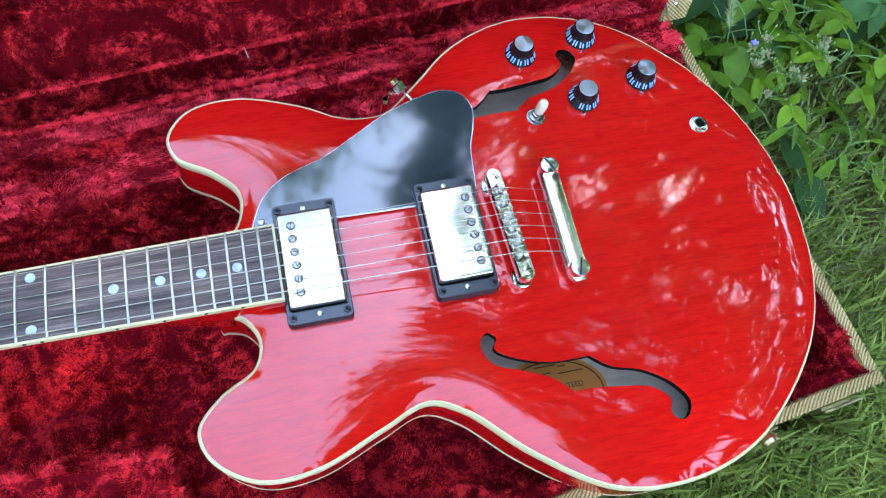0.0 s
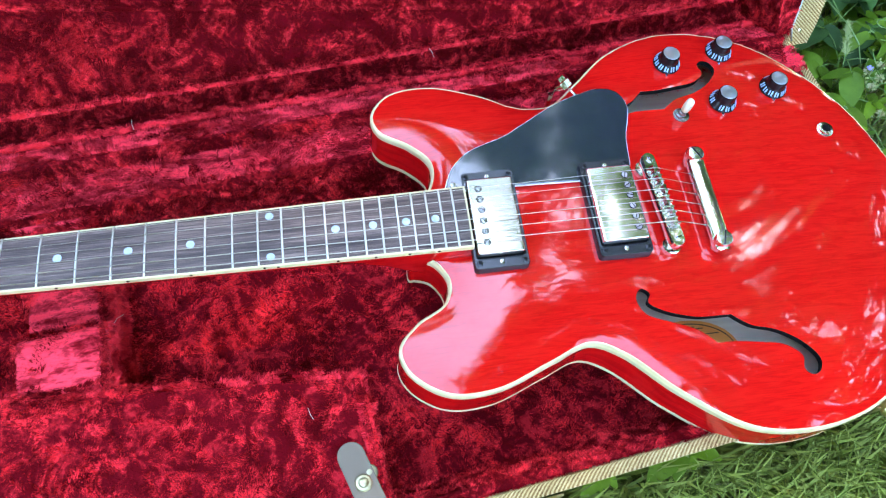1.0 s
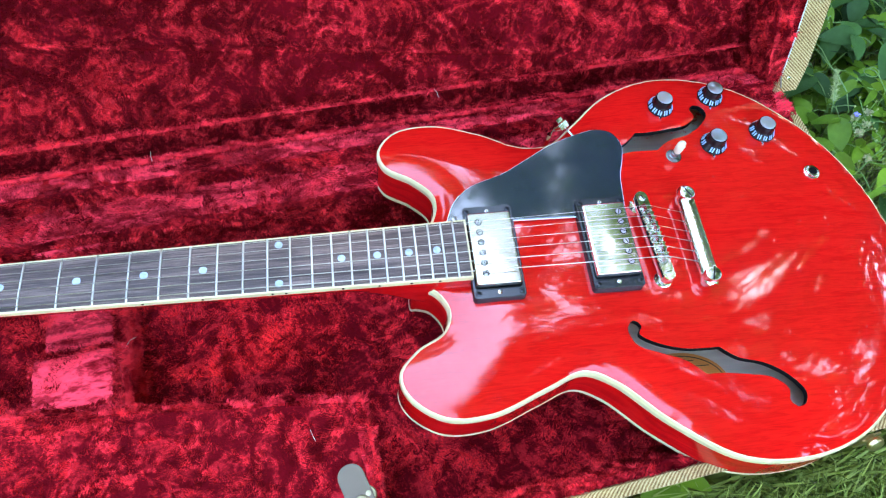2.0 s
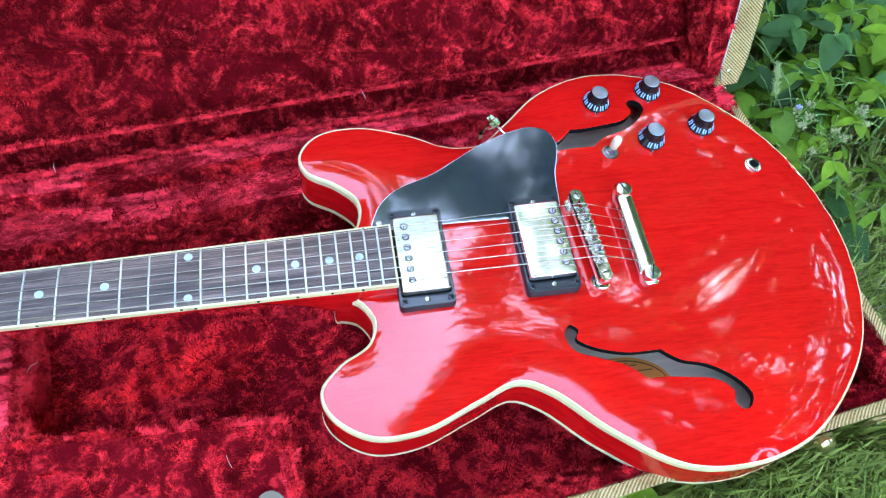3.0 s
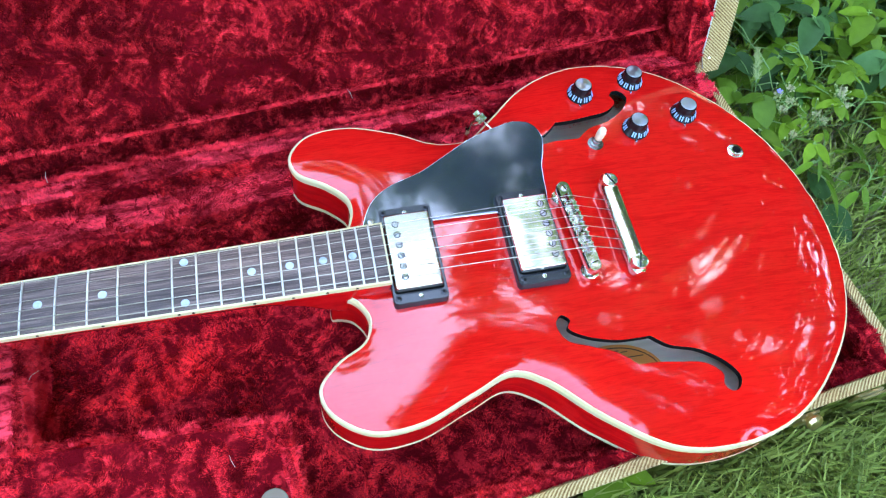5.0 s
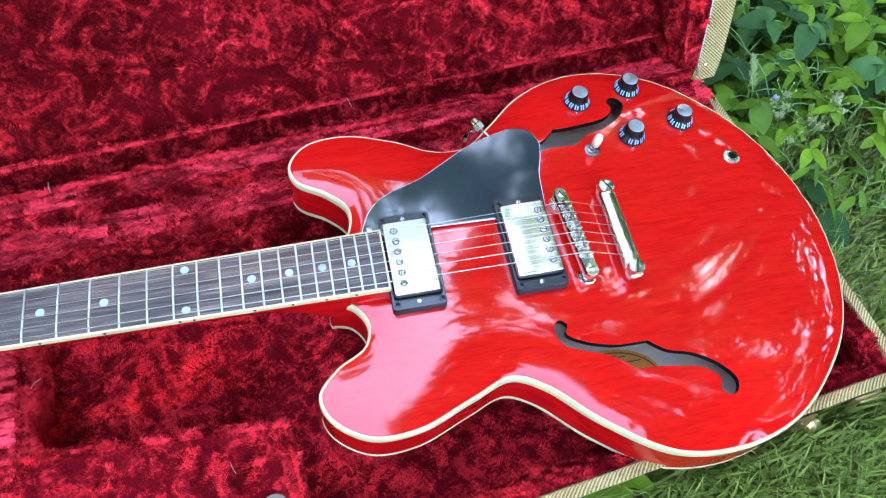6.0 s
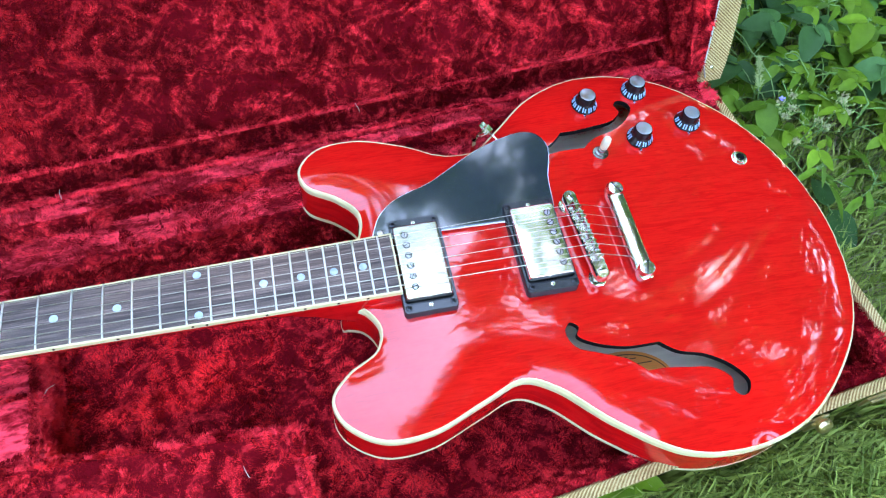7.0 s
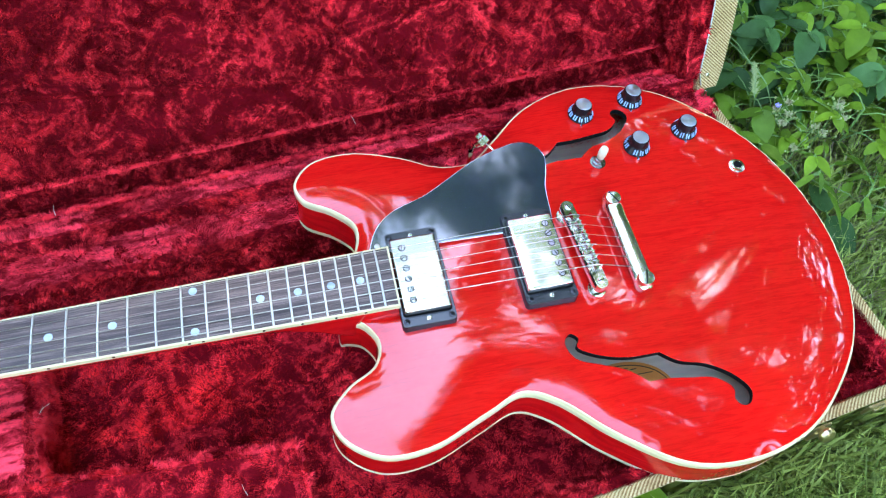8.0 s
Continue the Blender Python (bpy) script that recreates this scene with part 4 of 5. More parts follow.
nrm = np.array((e_[1], -e_[0], 0)) * (1 if e_[1] * 0 - e_[0] * 1 > 0 else -1)
pile(com, q1 - np.array((0, 0, 0.07)), q0 - q1, (0, 0, 0.07), nrm, spacing=0.00115)
pile(com, q2 - np.array((0, 0, 0.07)), q1 - q2, (0, 0, 0.07), (1, 0, 0), spacing=0.00115)
up_ = np.array((0, 0, 0.003))
# paler nap stands in for the light along the compartment's rolled edges
pile(com, q1 - up_ + nrm * 0.001, q0 - q1, nrm * -0.007 + up_ * 1.1, nrm * 0.6 + np.array((0, 0, 0.8)), spacing=0.0009, height=0.0042, depth=0.4, mat=M_EDGE_LIT)
pile(com, q2 - up_ + np.array((0.001, 0, 0)), q1 - q2, np.array((-0.012, 0, 0)) + up_ * 1.3, (0.6, 0, 0.8), spacing=0.0009, height=0.0042, depth=0.4, mat=M_EDGE_LIT)
soft(com, 30)

# grey tab that closes the compartment, with two snap buttons
tab_loop = [(x, y) for x, y, _ in rounded(0.0215, 0.091, 0.0105, 0, 8)]
bm = slab(tab_loop, 0.0, 0.0022, 0.0006)
bmesh.ops.transform(bm, matrix=pose(-0.5490, 0.0325, 0.1025, 0, 0, 12), verts=bm.verts[:])
tab = soft(part("tab", bm, M_TAB, case, "grey vinyl tab with snap buttons"), 40)
for du, dv, dz in ((-0.5515, 0.0445, 0.1045), (-0.5455, 0.0515, 0.1005)):
    soft(part("snap_button", lathe([(0.0064, 0), (0.0067, 0.0012), (0.0058, 0.0022), (0.0038, 0.0026), (0.0032, 0.0038), (0.002, 0.0043)], 28, (du, dv, dz)), M_BUTTON, tab, "dull brass snap button"), 30)

# neck cradle: saddle between two padded posts
for name, u0, u1, v0, v1, z1, sd in (("cradle_saddle", -0.797, -0.729, 0.229, 0.312, 0.086, 11), ("cradle_post", -0.802, -0.727, 0.172, 0.2285, 0.100, 12), ("cradle_post", -0.797, -0.732, 0.3125, 0.333, 0.108, 13)):
    # sun on the cradle's faces and edges is put into the paler plush
    c_ = part(name, rough_slab(u0, u1, v0, v1, 0.015, z1, 0.007, 0.002, 0.010, sd), M_WELT_LIT, case, "crimson plush", smooth=True)
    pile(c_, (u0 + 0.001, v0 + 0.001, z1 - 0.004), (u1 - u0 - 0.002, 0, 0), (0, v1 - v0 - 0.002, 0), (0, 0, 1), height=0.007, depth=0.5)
    pile(c_, (u1, v0, 0.02), (0, v1 - v0, 0), (0, 0, z1 - 0.028), (1, 0, 0), height=0.005, mat=M_EDGE_LIT)
    pile(c_, (u0, v0, 0.02), (u1 - u0, 0, 0), (0, 0, z1 - 0.028), (0, -1, 0), height=0.005, depth=0.4, mat=M_WELT_LIT)
    pile(c_, (u1 + 0.002, v0, z1 - 0.020), (0, v1 - v0, 0), (-0.009, 0, 0.017), (0.88, 0, 0.47), spacing=0.0009, height=0.004, depth=0.3, mat=M_EDGE_LIT)


def lidpart(name, b, mat, parent, label=""):
    bmesh.ops.transform(b, matrix=LID, verts=b.verts[:])
    bmesh.ops.recalc_face_normals(b, faces=b.faces[:])
    return part(name, b, mat, parent, label)


def lid_pile(parent, corner, eu, ev, normal, **k):
    t3 = np.array(LID.to_3x3())
    o = np.array(LID.translation)
    return pile(parent, t3 @ np.array(corner, float) + o, t3 @ np.array(eu, float), t3 @ np.array(ev, float), t3 @ np.array(normal, float), **k)


def lid_bead(parent, p0, p1, r, mat=None):
    """A soft rolled fold of plush that stands out of the lid lining along a line."""
    lidpart("seam_roll", tube([p0, p1], r * 0.93, 12), mat or M_WELT_LIT, parent, "rolled crimson plush edge")
    p0, p1 = np.array(p0, float), np.array(p1, float)
    for k in range(6):
        a0, a1 = (radians(-15 + 27 * j) for j in (k, k + 1))
        q0 = np.array((0, math.sin(a0), -math.cos(a0)))
        q1 = np.array((0, math.sin(a1), -math.cos(a1)))
        lid_pile(parent, p0 + q0 * r, p1 - p0, (q1 - q0) * r, q0 + q1, spacing=0.0008, height=0.0031, depth=0.5, mat=mat or M_WELT_LIT)


LW, LS = 0.082, 0.366


def bow(s):
    """How far the lid's end swells outwards at a height above the hinge."""
    return 0.235 * s * (1 - s / LS)


def bowed(u0, u1, s0, s1, w0, w1, inner=1.0):
    """A bar up the lid's end that follows its swell; the inner side may stay straight."""
    n, verts, faces = 18, [], []
    for k in range(n + 1):
        s = s0 + (s1 - s0) * k / n
        a, b = u0 + bow(s) * inner, u1 + bow(s)
        verts += [(a, s, w0), (b, s, w0), (b, s, w1), (a, s, w1)]
        if k:
            o = 4 * k
            faces += [(o - 4 + j, o - 4 + (j + 1) % 4, o + (j + 1) % 4, o + j) for j in range(4)]
    faces += [(3, 2, 1, 0), (4 * n, 4 * n + 1, 4 * n + 2, 4 * n + 3)]
    bm = mesh(verts, faces)
    long_edges = [e for e in bm.edges if abs(e.verts[0].co.y - e.verts[1].co.y) > 0.001]
    bmesh.ops.bevel(bm, geom=long_edges, offset=0.0022, segments=2, affect="EDGES")
    return bm


lid = soft(lidpart("lid", box(-LEN, 0, 0, LS, LW - 0.009, LW, 0.003), M_TWEED, case, "open tweed-covered lid lined with crimson plush"))
soft(lidpart("lid_rear_wall", box(-LEN, 0, -0.010, -0.0062, 0.012, LW - 0.0095, 0.001), M_TWEED, lid, "tweed"))
soft(lidpart("lid_front_wall", box(-LEN, 0, LS - 0.010, LS, 0, LW - 0.0095, 0.002), M_TWEED, lid, "tweed"))
soft(lidpart("lid_end_wall", bowed(-0.021, 0.009, 0.004, LS - 0.0105, 0, LW - 0.0095), M_TWEED, lid, "tweed"))
soft(lidpart("lid_end_wall", bowed(0.0008, 0.0088, 0.006, LS - 0.0125, LW - 0.0092, LW - 0.0005, 0.0), M_TWEED, lid, "tweed"))
soft(lidpart("lid_end_wall", box(-LEN, -LEN + 0.021, 0.0105, LS - 0.0105, 0, LW - 0.0095, 0.003), M_TWEED, lid, "tweed"))
val = []
for k in range(25):
    s = 0.010 + (LS - 0.022) * k / 24
    val.append((-0.0222 + bow(s) + (0.006 if k == 0 else 0), s, -0.0015))
soft(lidpart("valance", tube(val, 0.0008, 8), M_SCREW, lid, "thin metal valance"))
for s in (0.020, 0.16, 0.30):
    soft(lidpart("rivet", lathe([(0.0022, 0.0004), (0.0020, -0.0008), (0.0010, -0.0013)], 14, (-0.010 + bow(s), s, 0)), M_CHROME, lid, "small round rivet"))
b = box(-LEN + 0.022, -0.0235, 0.0102, LS - 0.0102, 0.0655, LW - 0.0095)
base_ = lidpart("lid_lining", b, M_PLUSH, lid, "crimson plush")
lid_pile(base_, (-1.0, 0.0185, 0.0655), (0.976, 0, 0), (0, 0.025, 0), (0, 0, -1), spacing=0.00115, height=0.005, depth=0.5)
b = rough_slab(-LEN + 0.024, -0.030, 0.046, LS - 0.014, 0, 0.018, 0.014, 0.0025, 0.008, 21)
for v in b.verts:
    v.co.z = 0.0655 - v.co.z
cus = lidpart("lid_cushion", b, M_PLUSH, lid, "padded crimson plush lid panel")
for p in cus.data.polygons:
    p.use_smooth = True
CW = 0.0482          # depth of the panel's face inside the lid
for u0, u1, stand in ((-1.0, -0.64, 0.20), (-0.64, -0.54, 0.55), (-0.54, -0.031, 1.0)):
    lid_pile(cus, (u0, 0.0475, CW), (u1 - u0, 0, 0), (0, LS - 0.064, 0), (0, 0, -1), spacing=0.00115, height=0.0046, stand=stand)
lid_pile(cus, (-1.0, 0.0455, CW), (0.969, 0, 0), (0, 0, 0.017), (0, -1, 0), spacing=0.00115, height=0.006)
lid_pile(cus, (-1.0, 0.0450, CW + 0.0005), (0.969, 0, 0), (0, 0.004, -0.002), (0, -0.45, -0.9), spacing=0.0010, height=0.006)
# bright rims of the seams are painted with the paler edge plush
lid_bead(cus, (-1.0, 0.0455, CW - 0.001), (-0.031, 0.0465, CW), 0.0023, M_EDGE_LIT)
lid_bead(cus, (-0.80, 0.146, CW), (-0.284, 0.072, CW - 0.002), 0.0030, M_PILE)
lid_bead(cus, (-0.62, 0.215, CW), (-0.36, 0.236, CW), 0.0030, M_EDGE_LIT)
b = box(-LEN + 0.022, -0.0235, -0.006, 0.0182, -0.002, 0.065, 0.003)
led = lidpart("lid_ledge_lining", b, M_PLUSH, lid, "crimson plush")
# front of the ledge looks sunlit through its paler nap colour
lid_pile(led, (-1.0, 0.0182, 0.001), (0.976, 0, 0), (0, 0, 0.028), (0, 1, 0), spacing=0.00115, height=0.005, depth=0.5, mat=M_WELT_LIT)
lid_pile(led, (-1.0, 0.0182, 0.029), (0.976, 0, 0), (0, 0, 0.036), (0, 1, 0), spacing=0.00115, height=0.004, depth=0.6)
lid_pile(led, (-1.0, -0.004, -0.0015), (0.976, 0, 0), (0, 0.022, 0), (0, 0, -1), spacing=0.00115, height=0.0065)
lid_bead(led, (-1.0, 0.0195, 0.0385), (-0.036, 0.0195, 0.0385), 0.0028, M_EDGE_LIT)
b = bowed(-0.034, -0.0228, 0.019, LS - 0.012, -0.001, 0.064, 0.0)
eln = lidpart("lid_end_lining", b, M_PLUSH, lid, "crimson plush")
lid_pile(eln, (-0.034, 0.02, 0.004), (0, LS - 0.035, 0), (0, 0, 0.06), (-1, 0, 0), spacing=0.00115, height=0.006)
for k in range(14):
    s = 0.020 + (LS - 0.035) * k / 14
    lid_pile(eln, (-0.035, s, -0.0012), (0.0120 + bow(s), 0, 0), (0, (LS - 0.035) / 14, 0), (0, 0, -1), spacing=0.00115, height=0.005, depth=0.6)

# brass latches on the front wall, hinges behind
def latch(u, mat):
    """A draw latch: a small plate on the wall, a short lever and the round knob that it hooks over."""
    l = soft(part("latch", box(u - 0.011, u + 0.011, -0.0024, -0.0002, 0.066, 0.094, 0.0010), mat, case, "polished brass draw latch"), 40)
    soft(part("latch_lever", box(u - 0.007, u + 0.007, -0.0055, -0.0027, 0.072, 0.090, 0.0012), mat, l))
    bm = lathe([(0.0040, 0), (0.0042, 0.003), (0.0070, 0.0045), (0.0078, 0.0070), (0.0066, 0.0098), (0.0030, 0.0112)], 24)
    bmesh.ops.transform(bm, matrix=pose(u, -0.0025, 0.091, 68), verts=bm.verts[:])
    soft(part("latch_knob", bm, mat, l))


latch(-0.112, M_BRASS)
latch(-0.415, M_BRASS)
latch(-0.80, M_BRASS)
hasp = soft(part("latch", box(-0.062, -0.034, -0.0030, -0.0002, 0.080, 0.096, 0.0012), M_BRASS, case, "small brass hasp"), 40)
part("hasp_bar", box(-0.058, -0.022, -0.0055, -0.0032, 0.090, 0.094, 0.001), M_BRASS, hasp)
for u in (-0.012, -0.35, -0.75):
    b = box(u - 0.010, u + 0.010, -0.0016, -0.0002, 0.003, 0.020, 0.0005)
    lidpart("hinge", b, M_NICKEL, lid, "small nickel hinge")

# stray pale hairs and bits caught in the plush
M_HAIR = material("stray_fibre", (0.48, 0.42, 0.34), 0.6)
for x, y, z, dx, dy in ((-0.376, 0.150, 0.130, 0.003, -0.013), (-0.10, 0.21, 0.135, 0.003, -0.013), (-0.395, -0.03, 0.085, 0.009, 0.010), (-0.215, -0.095, 0.045, 0.012, 0.007), (-0.236, -0.122, 0.103, 0.004, -0.010)):
    tagged(part("stray_fibre", tube([(x, y, z), (x + dx * 0.5, y + dy * 0.6, z + 0.003), (x + dx, y + dy, z + 0.001)], 0.0002, 5), M_HAIR), "short pale fibre caught in the plush", "fibre", "stray fibres")
tagged(part("dry_seed", tube([(0.062, -0.039, 0.1590), (0.066, -0.034, 0.1598), (0.068, -0.029, 0.1592)], 0.0005, 6), M_STRAW), "thin dry seed lying on the guitar top", "seed")


# ---- the ground ----
gverts, gfaces = [], []
lines = [-400, -120, -40, -15, -6, -3, -1.5, -0.8, -0.4, 0, 0.4, 0.8, 1.5, 3, 6, 15, 40, 120, 400]
for y in lines:
    for x in lines:
        gverts.append((x, y, 0.0))
nl = len(lines)
for j in range(nl - 1):
    for i in range(nl - 1):
        gfaces.append((j * nl + i, j * nl + i + 1, (j + 1) * nl + i + 1, (j + 1) * nl + i))
tagged(raw("ground", gverts, gfaces, M_SOIL), "lawn soil with thatch", "ground", kind="structure")

CU = Vector((math.cos(radians(8)), math.sin(radians(8))))
CV = Vector((-CU.y, CU.x))


def off_case(x, y, m=0.0):
    """True where the place lies outside the case and its lid."""
    d = Vector((x - 0.355, y + 0.152))
    u, v = d.dot(CU), d.dot(CV)
    return u > m or u < -LEN - m or v < 0.004 - m or v > 0.52 + m


def blades(name, count, area, length, width, mat, label, seed, clear=0.004):
    r = random.Random(seed)
    verts, faces = [], []
    x0, x1, y0, y1 = area
    while count:
        x, y = r.triangular(x0, x1), r.triangular(y0, y1)
        if not off_case(x, y, clear):
            continue
        count -= 1
        a = r.uniform(0, 2 * math.pi)
        l = length * r.uniform(0.5, 1.3)
        w = width * r.uniform(0.6, 1.3)
        bend = r.uniform(0.3, 1.3)
        dx, dy = math.cos(a), math.sin(a)
        n = len(verts)
        px, py, pz = x, y, 0.0
        for k in range(4):
            t = k / 3
            tilt = 0.25 + bend * t
            ww = w * (1 - t ** 2) * 0.5
            if k == 3:
                verts.append((px, py, pz))
            else:
                verts += [(px - dy * ww, py + dx * ww, pz), (px + dy * ww, py - dx * ww, pz)]
            px += dx * l / 3 * math.sin(tilt)
            py += dy * l / 3 * math.sin(tilt)
            pz += l / 3 * math.cos(tilt)
        if not off_case(px, py, min(clear, 0.002)):
            del verts[n:]
            count += 1
            continue
        faces += [(n, n + 1, n + 3, n + 2), (n + 2, n + 3, n + 5, n + 4), (n + 4, n + 5, n + 6)]
    tagged(raw(name, verts, faces, mat), label, "grass", kind="stuff")


blades("lawn_grass", 42000, (-0.60, 1.05, -0.75, 0.35), 0.050, 0.0034, M_GRASS, "green lawn grass beside the case", 1)
blades("lawn_grass", 12000, (0.10, 1.3, -0.2, 1.2), 0.05, 0.004, M_GRASS, "green lawn grass under the weeds", 2)
blades("lawn_grass", 40000, (-4, 4.5, -4, 4.5), 0.08, 0.008, M_GRASS, "green lawn grass round the case", 3, 0.25)
blades("lawn_grass", 9000, (-0.45, 0.65, -0.36, -0.04), 0.066, 0.0042, M_GRASS, "taller green grass along the front of the case", 5, -0.006)
blades("dry_grass", 15000, (-0.4, 1.1, -0.7, 0.7), 0.045, 0.0022, M_STRAW, "dry straw-coloured grass", 4)


# ---- weeds ----
def leaf_mesh(name, length, width, point, fold, curl, mat):
    """One leaf along +x with a folded midrib, a drooping tip and side veins pressed into it."""
    verts, faces = [], []
    n = 12
    for k in range(n + 1):
        t = k / n
        w = width / 2 * t ** point * (1 - t) ** 0.9 / 0.385
        z = -curl * length * t * t
        for q in (-1, -0.5, 0, 0.5, 1):
            vein = 0.014 * length * (k % 2) * (1 if abs(q) == 0.5 else 0) * (1 - t)
            verts.append((length * (t - 0.06 * abs(q) * (1 - t)), q * w, z + abs(q) * w * fold + vein))
    for k in range(n):
        for j in range(4):
            i = k * 5 + j
            faces.append((i, i + 5, i + 6, i + 1))
    me = bpy.data.meshes.new(name)
    me.from_pydata(verts, [], faces)
    me.materials.append(mat)
    for p in me.polygons:
        p.use_smooth = True
    return me


BEAN = [leaf_mesh("leaf", 0.060, 0.038, 0.52, 0.25, 0.25, M_LEAF_BLUE), leaf_mesh("leaf", 0.052, 0.032, 0.55, 0.1, 0.15, M_LEAF)]
YOUNG = [leaf_mesh("leaf", 0.034, 0.018, 0.6, 0.25, 0.1, M_LEAF_YOUNG), leaf_mesh("leaf", 0.045, 0.026, 0.55, 0.2, 0.2, M_LEAF_YOUNG)]
LANCE = [leaf_mesh("leaf", 0.075, 0.018, 0.6, 0.3, 0.35, M_LEAF), leaf_mesh("leaf", 0.062, 0.022, 0.6, 0.2, 0.3, M_LEAF)]


def put_leaf(parent, me, p, yaw, pitch, roll, size):
    ob = new("leaf", me)
    ob.parent = parent
    ob.matrix_local = Matrix.Translation(p) @ pose(0, 0, 0, 0, 0, yaw) @ pose(0, 0, 0, roll, pitch, 0) @ Matrix.Scale(size, 4)
    return ob


def weed(x, y, height, kind, r, spread=0.12, sprigs=6, size=1.0):
    labels = {"bean": "trailing bean weed with broad three-part leaves", "young": "bright young weed with small leaves", "lance": "bushy green weed with long pointed leaves"}
    w = thing(kind + "_weed", x, y, 0, labels[kind] + " growing in grass", "weed", group="weeds beside the case")
    stem_top = Vector((r.uniform(-0.03, 0.03), r.uniform(-0.03, 0.03), height))
    part("stem", tube([(0, 0, -0.01), stem_top * 0.5 + Vector((0.008, 0.004, 0)), stem_top], 0.0016, 6, 0.0009), M_STEM, w, smooth=True)
    kinds = {"bean": BEAN, "young": YOUNG, "lance": LANCE}[kind]
    me = kinds[r.randrange(len(kinds))]
    for k in range(sprigs):
        t = 0.35 + 0.65 * (k + 1) / sprigs
        root = stem_top * t
        a = k * 137.5 + r.uniform(-25, 25)
        reach = spread * (1.15 - 0.6 * t) * r.uniform(0.7, 1.2)
        d = Vector((math.cos(radians(a)), math.sin(radians(a)), 0))
        tip = root + d * reach + Vector((0, 0, reach * 0.35))
        part("petiole", tube([root, root + d * reach * 0.5 + Vector((0, 0, reach * 0.28)), tip], 0.0009, 5, 0.0006), M_STEM, w, smooth=True)
        if kind == "lance":
            put_leaf(w, me, tip, a, r.uniform(-5, 25), r.uniform(-25, 25), size * r.uniform(0.8, 1.2))
            put_leaf(w, me, root + d * reach * 0.5 + Vector((0, 0, reach * 0.28)), a + 60, r.uniform(0, 25), r.uniform(-25, 25), size * r.uniform(0.6, 1.0))
        else:
            tiltp, tr = r.uniform(0, 28), r.uniform(-18, 18)
            for da, sc in ((0, 1.0), (88, 0.82), (-88, 0.82)):
                put_leaf(w, me, tip, a + da, tiltp + r.uniform(-8, 8), tr, size * sc * r.uniform(0.9, 1.1))
    return w


rw = random.Random(11)
placed = []
for kind, count, (x0, x1, y0, y1), hs, sp, size in (
        ("bean", 40, (0.34, 0.80, 0.16, 0.85), (0.03, 0.10), 0.06, 0.75),
        ("lance", 44, (0.34, 0.85, 0.12, 0.9), (0.03, 0.10), 0.055, 0.50),
        ("lance", 9, (0.44, 0.75, 0.04, 0.14), (0.02, 0.05), 0.045, 0.5),
        ("young", 42, (0.34, 0.80, 0.14, 0.8), (0.03, 0.10), 0.045, 0.6)):
    tries = 0
    while count and tries < 900:
        tries += 1
        x, y = rw.uniform(x0, x1), rw.uniform(y0, y1)
        if any(math.hypot(x - a, y - b) < 0.030 for a, b in placed) or not off_case(x, y, 0.035):
            continue
        placed.append((x, y))
        count -= 1
        weed(x, y, rw.uniform(*hs), kind, rw, sp, rw.randint(5, 8), size)

# low broad-leaved plants tucked against the case
for x, y, h, kind, size, sprigs in ((0.17, -0.245, 0.035, "bean", 0.9, 3), (0.06, -0.262, 0.03, "lance", 0.7, 3), (-0.02, -0.275, 0.03, "bean", 0.8, 3), (0.40, -0.02, 0.02, "young", 0.4, 3)):
    weed(x, y, h, kind, rw, 0.05, sprigs, size)


def aim(p, q):
    """A frame whose x axis runs from p to q, with its z axis up."""
    x = (q - p).normalized()
    y = Vector((0, 0, 1)).cross(x).normalized()
    z = x.cross(y)
    return Matrix(((x.x, y.x, z.x, p.x), (x.y, y.y, z.y, p.y), (x.z, y.z, z.z, p.z), (0, 0, 0, 1)))


def sprig(name, label, root, joint, tips, me, length):
    """A stem from the ground to a joint, where the leaves spread towards their tips."""
    root, joint = Vector((*root, 0)), Vector(joint)
    w = thing(name, root.x, root.y, 0, label, "weed", group="weeds beside the case")
    j = joint - root
    part("stem", tube([(0, 0, -0.01), j * 0.55 + Vector((0.006, 0.004, 0)), j], 0.0014, 6, 0.0008), M_STEM, w, smooth=True)
    for tip in tips:
        q = Vector(tip) - root
        near = j.lerp(q, 0.10)
        part("petiole", tube([j, near], 0.0008, 5), M_STEM, w)
        ob = new("leaf", me)
        ob.parent = w
        ob.matrix_local = aim(near, q) @ Matrix.Scale((q - near).length / length, 4)


DARK, PALE, FRESH = BEAN[0], BEAN[1], leaf_mesh("leaf", 0.05, 0.026, 0.55, 0.2, 0.12, M_LEAF_YOUNG)
sprig("young_weed", "bright young weed with broad leaves under the case", (0.085, -0.165), (0.078, -0.172, 0.050), ((0.046, -0.199, 0.052), (0.066, -0.200, 0.052), (0.082, -0.195, 0.052), (0.104, -0.189, 0.052)), FRESH, 0.040)
sprig("young_weed", "bright young weed with narrow leaves under the case", (0.005, -0.180), (0.004, -0.188, 0.050), ((-0.002, -0.208, 0.052), (0.012, -0.204, 0.050), (-0.018, -0.207, 0.050)), FRESH, 0.045)
sprig("bean_weed", "bean weed with three dark blue-green leaflets", (0.478, 0.30), (0.473, 0.291, 0.10), ((0.452, 0.320, 0.10), (0.448, 0.247, 0.088), (0.487, 0.262, 0.097)), DARK, 0.060)
sprig("bean_weed", "bean weed with bright yellow-green leaflets", (0.55, 0.29), (0.537, 0.279, 0.11), ((0.500, 0.242, 0.10), (0.500, 0.287, 0.11), (0.543, 0.312, 0.12), (0.570, 0.270, 0.108)), FRESH, 0.05)
